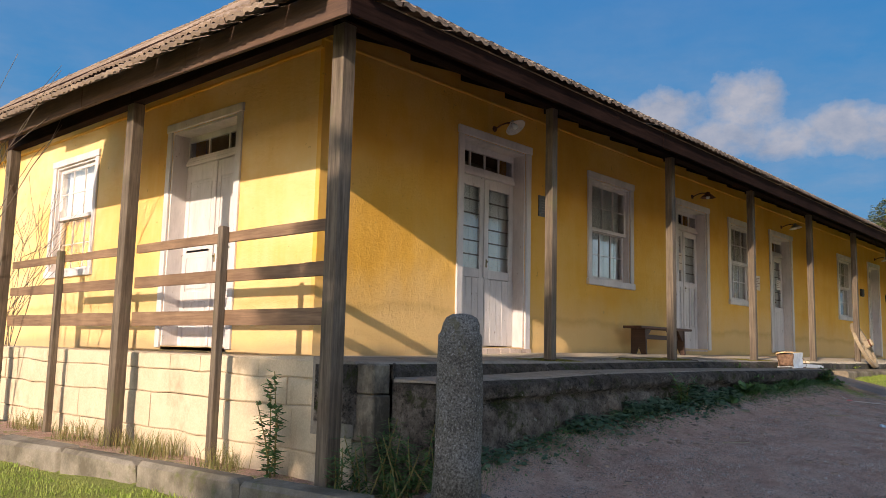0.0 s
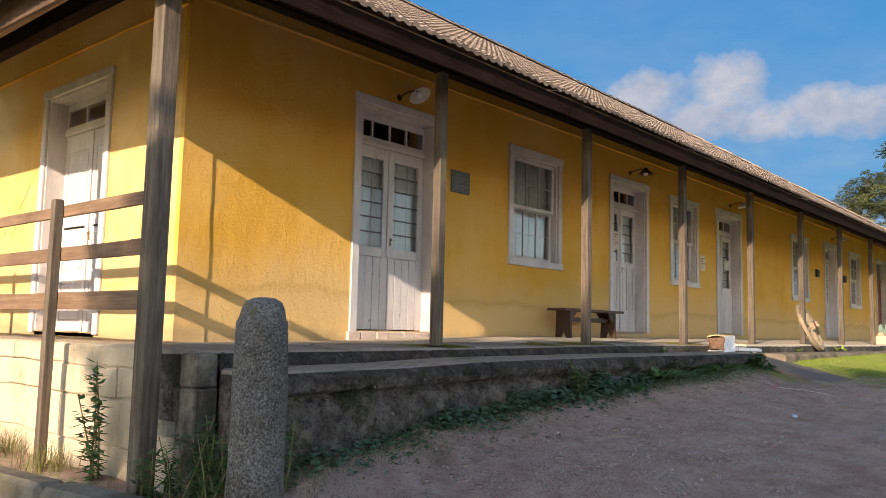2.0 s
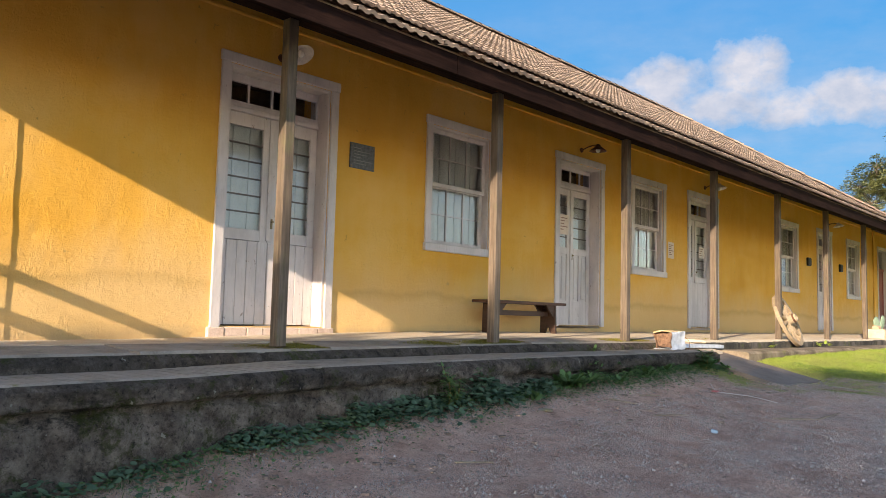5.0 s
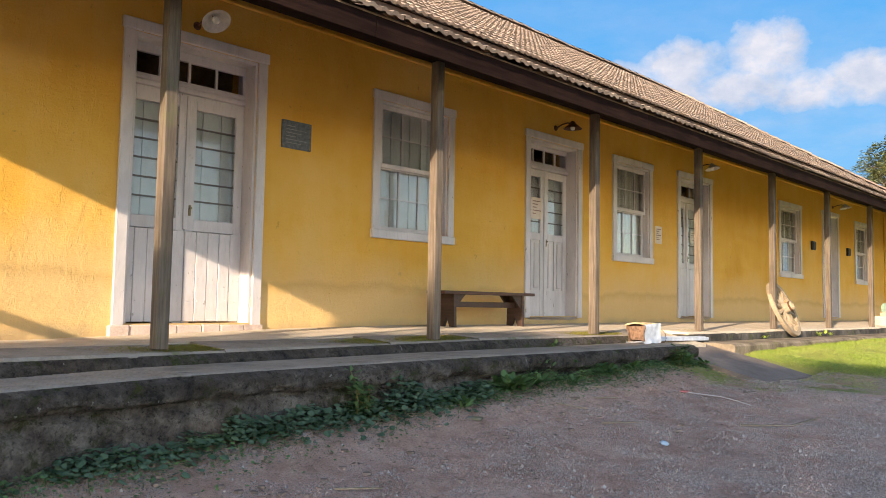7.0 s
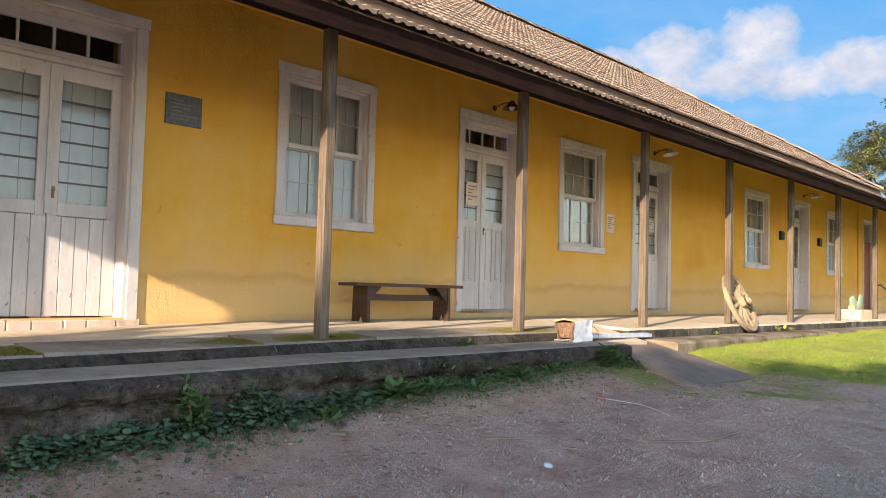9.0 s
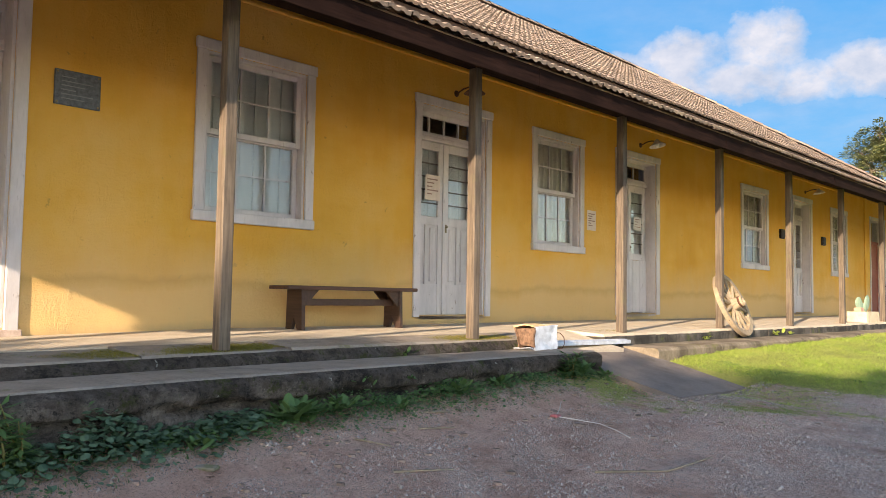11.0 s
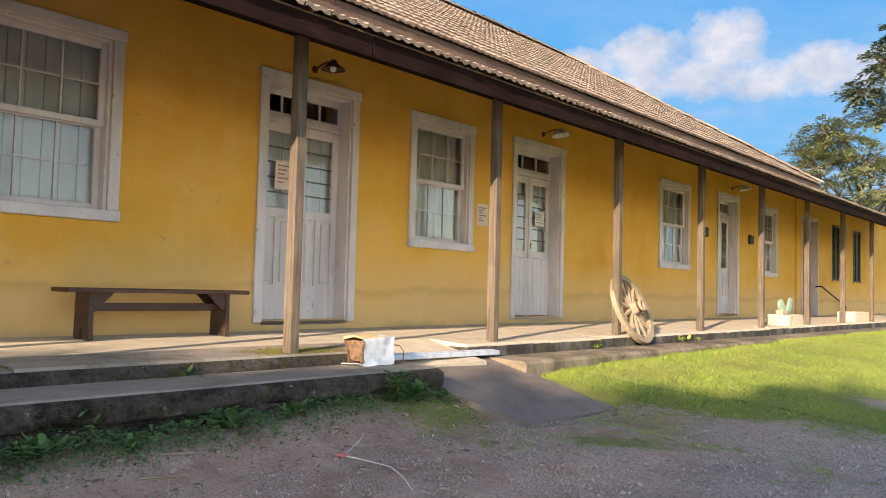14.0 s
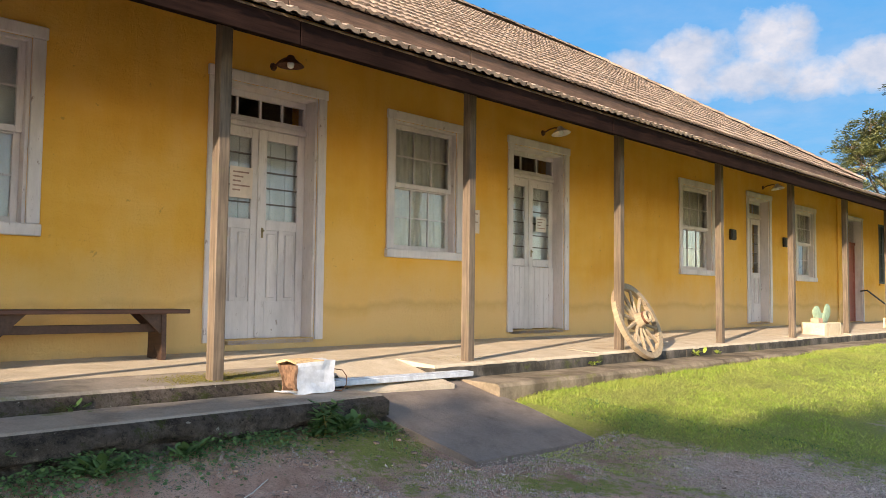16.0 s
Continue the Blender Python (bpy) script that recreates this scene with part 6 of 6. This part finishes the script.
# fallen leaves, curled and dry
rng = random.Random(44)
fallen = []
for _ in range(620):
    x = 2.45 + abs(rng.gauss(0, 0.9))
    y = rng.uniform(4.6, 14.3)
    a = rng.uniform(0, 6.28)
    d = Vector((math.cos(a), math.sin(a), rng.uniform(-0.1, 0.35))).normalized()
    ln = rng.uniform(0.02, 0.055)
    fallen.append((Vector((x, y, ground_z(x, y) + 0.007)), d, d.cross(Vector((0, 0, 1))).normalized(), ln, ln * rng.uniform(0.15, 0.32)))
leafy("leaf_litter", leaf_mat("fallen_leaves", (0.16, 0.09, 0.055), (0.46, 0.34, 0.24)), fallen, "dry brown leaves scattered on the ground", "leaves", kind="stuff")
# flat clods and stone chips near the wall
vs_, fs_ = [], []
for _ in range(190):
    x, y = 2.5 + abs(rng.gauss(0, 0.55)), rng.uniform(5.0, 12.8)
    r = rng.uniform(0.012, 0.034)
    z = ground_z(x, y)
    i = len(vs_)
    n = 7
    for f, h in ((1.0, -0.004), (0.82, r * 0.32)):
        for k in range(n):
            an = 2 * math.pi * k / n
            rr = r * f * (1 + 0.35 * noise.noise((math.cos(an) + x * 9, math.sin(an) + y * 9, 0)))
            vs_.append((x + rr * math.cos(an), y + 0.8 * rr * math.sin(an), z + h))
    fs_ += [(i + k, i + (k + 1) % n, i + n + (k + 1) % n, i + n + k) for k in range(n)] + [tuple(range(i + n, i + 2 * n))]
me = bpy.data.meshes.new("stone_chip")
me.from_pydata(vs_, [], fs_)
me.materials.append(masonry("reddish_clod", (0.34, 0.235, 0.18), (0.21, 0.14, 0.105), (0.12, 0.085, 0.06), 0.55))
tagged(new("stone_chips", me), "flat reddish clods and stone chips by the wall", "stones", kind="stuff")
bm = bmesh.new()
box(bm, -0.025, 0.025, -0.018, 0.018, 0.0, 0.03, bev=0.008)
o = tagged(part("litter", bm, M_LITTER), "small crumpled blue wrapper on the gravel", "litter")
o.matrix_world = pose(3.86, 9.18, ground_z(3.86, 9.18), 0, 20, 40)
bm = bmesh.new()
box(bm, -0.06, 0.06, -0.035, 0.035, -0.006, 0.014, bev=0.006)
o = tagged(part("flat_stone", bm, M_TREAD), "flat grey stone chip by the wall", "stone")
o.matrix_world = pose(2.72, 8.55, ground_z(2.72, 8.55), 4, 0, 30)
bm = bmesh.new()
box(bm, -0.05, 0.05, -0.035, 0.035, 0.0, 0.04, bev=0.012)
o = tagged(part("litter", bm, M_TIN), "crumpled white scrap in the grass", "litter")
o.matrix_world = pose(0.15, 2.95, ground_z(0.15, 2.95), 0, 10, 15)

# moss mats round the post feet
M_MOSS = leaf_mat("moss", (0.15, 0.14, 0.028), (0.31, 0.265, 0.055))


def moss_mat(x, y, rx, ry, n, seed):
    rng = random.Random(seed)
    tufts = []
    while len(tufts) < n:
        u, w = rng.gauss(0, 0.5), rng.gauss(0, 0.5)
        px, py = x + u * rx, y + w * ry
        if px > 1.64 or u * u + w * w > 1 + 0.7 * noise.noise((px * 6, py * 6, seed)):
            continue
        a = rng.uniform(0, 6.28)
        d = Vector((math.cos(a), math.sin(a), rng.uniform(0.1, 0.9))).normalized()
        ln = rng.uniform(0.006, 0.013)
        top = floor_z(px, py) if px < 1.165 else along(FLOOR_EDGE, py) - 0.002 - 0.028 * (px - 1.165) / 0.48
        tufts.append((Vector((px, py, top - 0.003)), d, d.cross(Vector((0, 0, 1))).normalized(), ln, ln * 0.45))
    leafy("moss", M_MOSS, tufts, "yellow-green moss mat round a porch post foot", "moss", kind="stuff")


for k, (dy, ry, n) in enumerate(((0.25, 0.85, 11000), (-0.15, 0.95, 12000), (0.10, 0.60, 6000), (0.10, 0.40, 3000))):
    moss_mat(1.46, POST_YS[k] + dy, 0.24, ry, n, 300 + k)

# ---- trees ----


def branch(bm, p, d, ln, r, depth, rng, tips, bend=0.25):
    segs = 3
    for k in range(segs):
        q = p + d * ln / segs
        tube(bm, p, q, r * (1 - 0.25 * k / segs), r * (1 - 0.25 * (k + 1) / segs), 6, cap=False)
        p = q
        d = (d + Vector((rng.uniform(-bend, bend), rng.uniform(-bend, bend), rng.uniform(-0.05, bend)))).normalized()
    if depth == 0:
        tips.append((p, d))
        return
    for _ in range(rng.choice((2, 3))):
        nd = (d + Vector((rng.uniform(-0.8, 0.8), rng.uniform(-0.8, 0.8), rng.uniform(-0.15, 0.5)))).normalized()
        branch(bm, p, nd, ln * rng.uniform(0.62, 0.85), r * 0.62, depth - 1, rng, tips, bend)


def tree(x, y, z, h, seed, material, label, lobes, leaf_len):
    """Trunk, a limb to each bough, twigs, and flat feathery sprays of leaflets round every twig."""
    rng = random.Random(seed)
    e = empty("tree", pose(x, y, z), label, "tree")
    trunk, crown = bmesh.new(), []
    fork = Vector((0.1, 0.05, h * 0.42))
    tube(trunk, Vector((0, 0, -0.3)), fork * 0.5 + Vector((0.08, 0, 0)), h * 0.026, h * 0.02, 9)
    tube(trunk, fork * 0.5 + Vector((0.08, 0, 0)), fork, h * 0.02, h * 0.015, 9)
    for lx, lz, rx, rz, count in lobes:
        c = Vector((lx - x, rng.uniform(-0.8, 0.8), lz - z))
        mid = fork.lerp(c, 0.5) + Vector((rng.uniform(-0.3, 0.3), rng.uniform(-0.3, 0.3), -0.25))
        tube(trunk, fork, mid, h * 0.009, h * 0.006, 6, cap=False)
        tube(trunk, mid, c, h * 0.006, h * 0.003, 6, cap=False)
        for _ in range(count):
            v = Vector((rng.gauss(0, 1), rng.gauss(0, 1), rng.gauss(0, 1))).normalized() * rng.uniform(0.35, 1.0) ** 0.6
            p = c + Vector((v.x * rx, v.y * rx, v.z * rz))
            if rng.random() < 0.55:
                tube(trunk, c.lerp(p, 0.1), p, 0.022, 0.008, 4, cap=False)
            out_ = Vector((v.x, v.y, 0.25 * v.z - 0.1)).normalized()
            side = out_.cross(Vector((0, 0, 1))).normalized()
            reach = rng.uniform(0.35, 0.65)
            for k in range(72):
                t = rng.uniform(-0.6, 1.0)
                w = rng.uniform(-1, 1) * (1.05 - max(0.0, t)) * 0.42
                q = p + out_ * t * reach + side * w * reach * 1.3 + Vector((0, 0, rng.gauss(0, 0.05) - 0.12 * t * t))
                a = rng.uniform(-0.9, 0.9)
                d = (out_ * math.cos(a) + side * math.copysign(abs(math.sin(a)), w) + Vector((0, 0, rng.uniform(-0.4, 0.3)))).normalized()
                ln = leaf_len * rng.uniform(0.6, 1.3)
                crown.append((q, d, d.cross(Vector((0, 0, 1))).normalized(), ln, ln * 0.25))
    part("trunk", trunk, M_BARK, e)
    leafy("crown", material, crown, parent=e)
    return e


tree(-2.0, 44.0, -0.2, 8.8, 5, M_TREE, "feathery light green tree behind the annex",
     ((-3.55, 7.75, 0.75, 0.7, 34), (-4.3, 6.9, 0.75, 0.6, 34), (-2.6, 7.2, 1.0, 0.8, 46), (-3.6, 6.0, 1.1, 0.8, 52), (-1.7, 6.2, 1.2, 0.9, 56), (-3.0, 4.9, 1.6, 0.8, 64), (-0.8, 5.2, 1.4, 1.0, 60), (0.4, 6.4, 1.1, 1.0, 40)), 0.15)
tree(1.4, 46.0, -0.2, 13.0, 8, M_DEEP, "tall dark green tree behind the annex",
     ((-2.35, 9.5, 0.75, 0.45, 30), (-1.9, 8.6, 0.9, 0.5, 34), (-1.3, 10.6, 1.0, 0.6, 44), (-0.6, 11.7, 1.0, 0.6, 44), (0.2, 9.3, 1.4, 0.9, 60), (0.9, 12.6, 1.3, 0.8, 54), (1.6, 10.8, 1.5, 1.0, 64), (2.8, 9.6, 1.3, 1.0, 50), (2.6, 12.0, 1.2, 0.9, 44)), 0.165)

# bare sapling at the side
rng = random.Random(2)
sap = empty("sapling", pose(-4.55, 3.30, ground_z(-4.55, 3.30)), "thin bare sapling with leafless twigs", "tree")
tips = []
for k in range(5):
    bm = bmesh.new()
    an = rng.uniform(0, 6.28)
    branch(bm, Vector((0, 0, 0.0)), Vector((0.22 * math.cos(an), 0.16 * math.sin(an), 1)).normalized(), 1.9, 0.011, 2, rng, tips, 0.2)
    part("stem", bm, M_BARK, sap)

sap2 = empty("sapling", pose(-5.55, 4.30, -0.95), "thin bare shrub against the plinth", "tree")
for k in range(9):
    bm = bmesh.new()
    an = rng.uniform(0, 6.28)
    branch(bm, Vector((0, 0, 0.0)), Vector((0.16 * math.cos(an), 0.05 * math.sin(an), 1)).normalized(), 1.35, 0.007, 2, rng, tips, 0.16)
    part("stem", bm, M_BARK, sap2)

# tall leafy hedge behind the walker, unseen, its outline fitted to the yard's shade


def hedge_top(x):
    if x < 8.6:
        return 6.95 + 0.62 * (x - 6.3)
    return 8.376 + 0.306 * (x - 8.6) if x < 10.8 else min(10.6, 9.05 + 0.42 * (x - 10.8))


rng = random.Random(77)
out = []
while len(out) < 27000:
    x, y, z = rng.uniform(4.6, 15.5), rng.uniform(-13.0, -11.0), rng.uniform(-2, 11.0)
    if z > hedge_top(x) + 0.5 * noise.noise((x * 1.1, y, z)) or x < 5.40 + 0.4 * noise.noise((z * 0.9, 0, y)):
        continue
    a = rng.uniform(0, 2 * math.pi)
    d = Vector((math.cos(a), math.sin(a), rng.uniform(-0.8, 0.8))).normalized()
    ln = rng.uniform(0.3, 0.55)
    out.append((Vector((x, y, z)), d, d.cross(Vector((0, 0, 1))).normalized(), ln, ln * 0.3))
hedge = empty("hedge", pose(0, 0, 0), "unseen tall dense row of dark green trees shading the yard", "hedge")
leafy("foliage", M_DEEP, out, parent=hedge)
for x in (8, 11.5, 14.5):
    bm = bmesh.new()
    tube(bm, (x, -12, -2.6), (x + 0.2, -12, 5), 0.2, 0.1, 8)
    part("trunk", bm, M_BARK, hedge)

# ---- distant sky with cumulus, 900 m off ----
M_SKY = bpy.data.materials.new("distant_sky")
M_SKY.use_nodes = True
nt = M_SKY.node_tree
nt.nodes.remove(nt.nodes["Principled BSDF"])
uvn = nt.nodes.new("ShaderNodeUVMap")
uvn.uv_map = "sky"
sep = nt.nodes.new("ShaderNodeSeparateXYZ")
nt.links.new(uvn.outputs["UV"], sep.inputs[0])


def sky_coords(sx, sy):
    mp = nt.nodes.new("ShaderNodeMapping")
    mp.inputs["Scale"].default_value = (sx, sy, 1)
    nt.links.new(uvn.outputs["UV"], mp.inputs["Vector"])
    return mp.outputs["Vector"]


def puff(cu, cv, ru, rv):
    a = maths(nt, "POWER", maths(nt, "DIVIDE", maths(nt, "SUBTRACT", sep.outputs["X"], -cu), ru), 2.0)
    c = maths(nt, "POWER", maths(nt, "DIVIDE", maths(nt, "SUBTRACT", sep.outputs["Y"], cv), rv), 2.0)
    return maths(nt, "SUBTRACT", 1.0, maths(nt, "ADD", a, c))


PUFFS = ((18.6, 14.2, 3.4, 1.5), (31.0, 15.6, 3.0, 1.5), (26.5, 16.3, 3.4, 2.2), (21.3, 16.9, 3.2, 2.6), (24.0, 14.6, 6.5, 1.7), (15.8, 15.0, 2.4, 1.7), (13.5, 14.6, 4.0, 2.0), (7.0, 15.0, 5.0, 2.8), (0.0, 15.0, 6.0, 3.0))
shape = None
for args in PUFFS:
    f = puff(*args)
    shape = f if shape is None else maths(nt, "MAXIMUM", shape, f)
lumps = noise_tex(nt, sky_coords(1, 1.2), 0.42, 8, 0.58)
dens = maths(nt, "ADD", maths(nt, "MAXIMUM", maths(nt, "ADD", shape, -0.05), -1.2), maths(nt, "MULTIPLY", maths(nt, "SUBTRACT", lumps, 0.5), 2.2))
alpha = ramp(nt, dens, [(0.0, grey(0.0)), (0.3, grey(0.42)), (0.85, grey(0.92))])
veil = noise_tex(nt, sky_coords(0.35, 1.0), 0.16, 7, 0.6)
low = maths(nt, "SUBTRACT", 1.0, maths(nt, "DIVIDE", maths(nt, "SUBTRACT", sep.outputs["Y"], 6.0), 16.0), True)
thin = maths(nt, "MULTIPLY", ramp(nt, veil, [(0.42, grey(0.0)), (0.75, grey(0.75))]), maths(nt, "ADD", low, 0.18, True))
al = maths(nt, "MAXIMUM", alpha, thin)
blue = ramp(nt, maths(nt, "DIVIDE", sep.outputs["Y"], 30.0), [(0.0, (0.125, 0.25, 0.38)), (0.45, (0.036, 0.178, 0.375)), (1.0, (0.016, 0.125, 0.335))])
lit = ramp(nt, noise_tex(nt, sky_coords(1, 1.4), 0.3, 6, 0.6), [(0.36, (0.18, 0.228, 0.31)), (0.68, (0.285, 0.312, 0.365))])
em = nt.nodes.new("ShaderNodeEmission")
nt.links.new(mix(nt, al, blue, lit), em.inputs["Color"])
em.inputs["Strength"].default_value = 0.86
nt.links.new(em.outputs[0], nt.nodes["Material Output"].inputs["Surface"])
az, el, SR = list(range(-25, 106, 5)), [-3, 0, 5, 10, 15, 20, 25, 30, 36, 42, 50], 900.0
vs_, fs_, uv_ = [], [], []
for e_ in el:
    for a_ in az:
        vs_.append((6.4 - SR * math.sin(radians(a_)) * math.cos(radians(e_)), 5 + SR * math.cos(radians(a_)) * math.cos(radians(e_)), SR * math.sin(radians(e_))))
n = len(az)
for j in range(len(el) - 1):
    for i in range(n - 1):
        fs_.append((j * n + i, j * n + i + 1, (j + 1) * n + i + 1, (j + 1) * n + i))
me = bpy.data.meshes.new("backdrop_sky")
me.from_pydata(vs_, [], fs_)
uvl = me.uv_layers.new(name="sky")
for lp in me.loops:
    uvl.data[lp.index].uv = (-az[lp.vertex_index % n], el[lp.vertex_index // n])
me.materials.append(M_SKY)
tagged(new("backdrop_sky", me), "blue sky with white cumulus clouds", "sky", kind="structure")
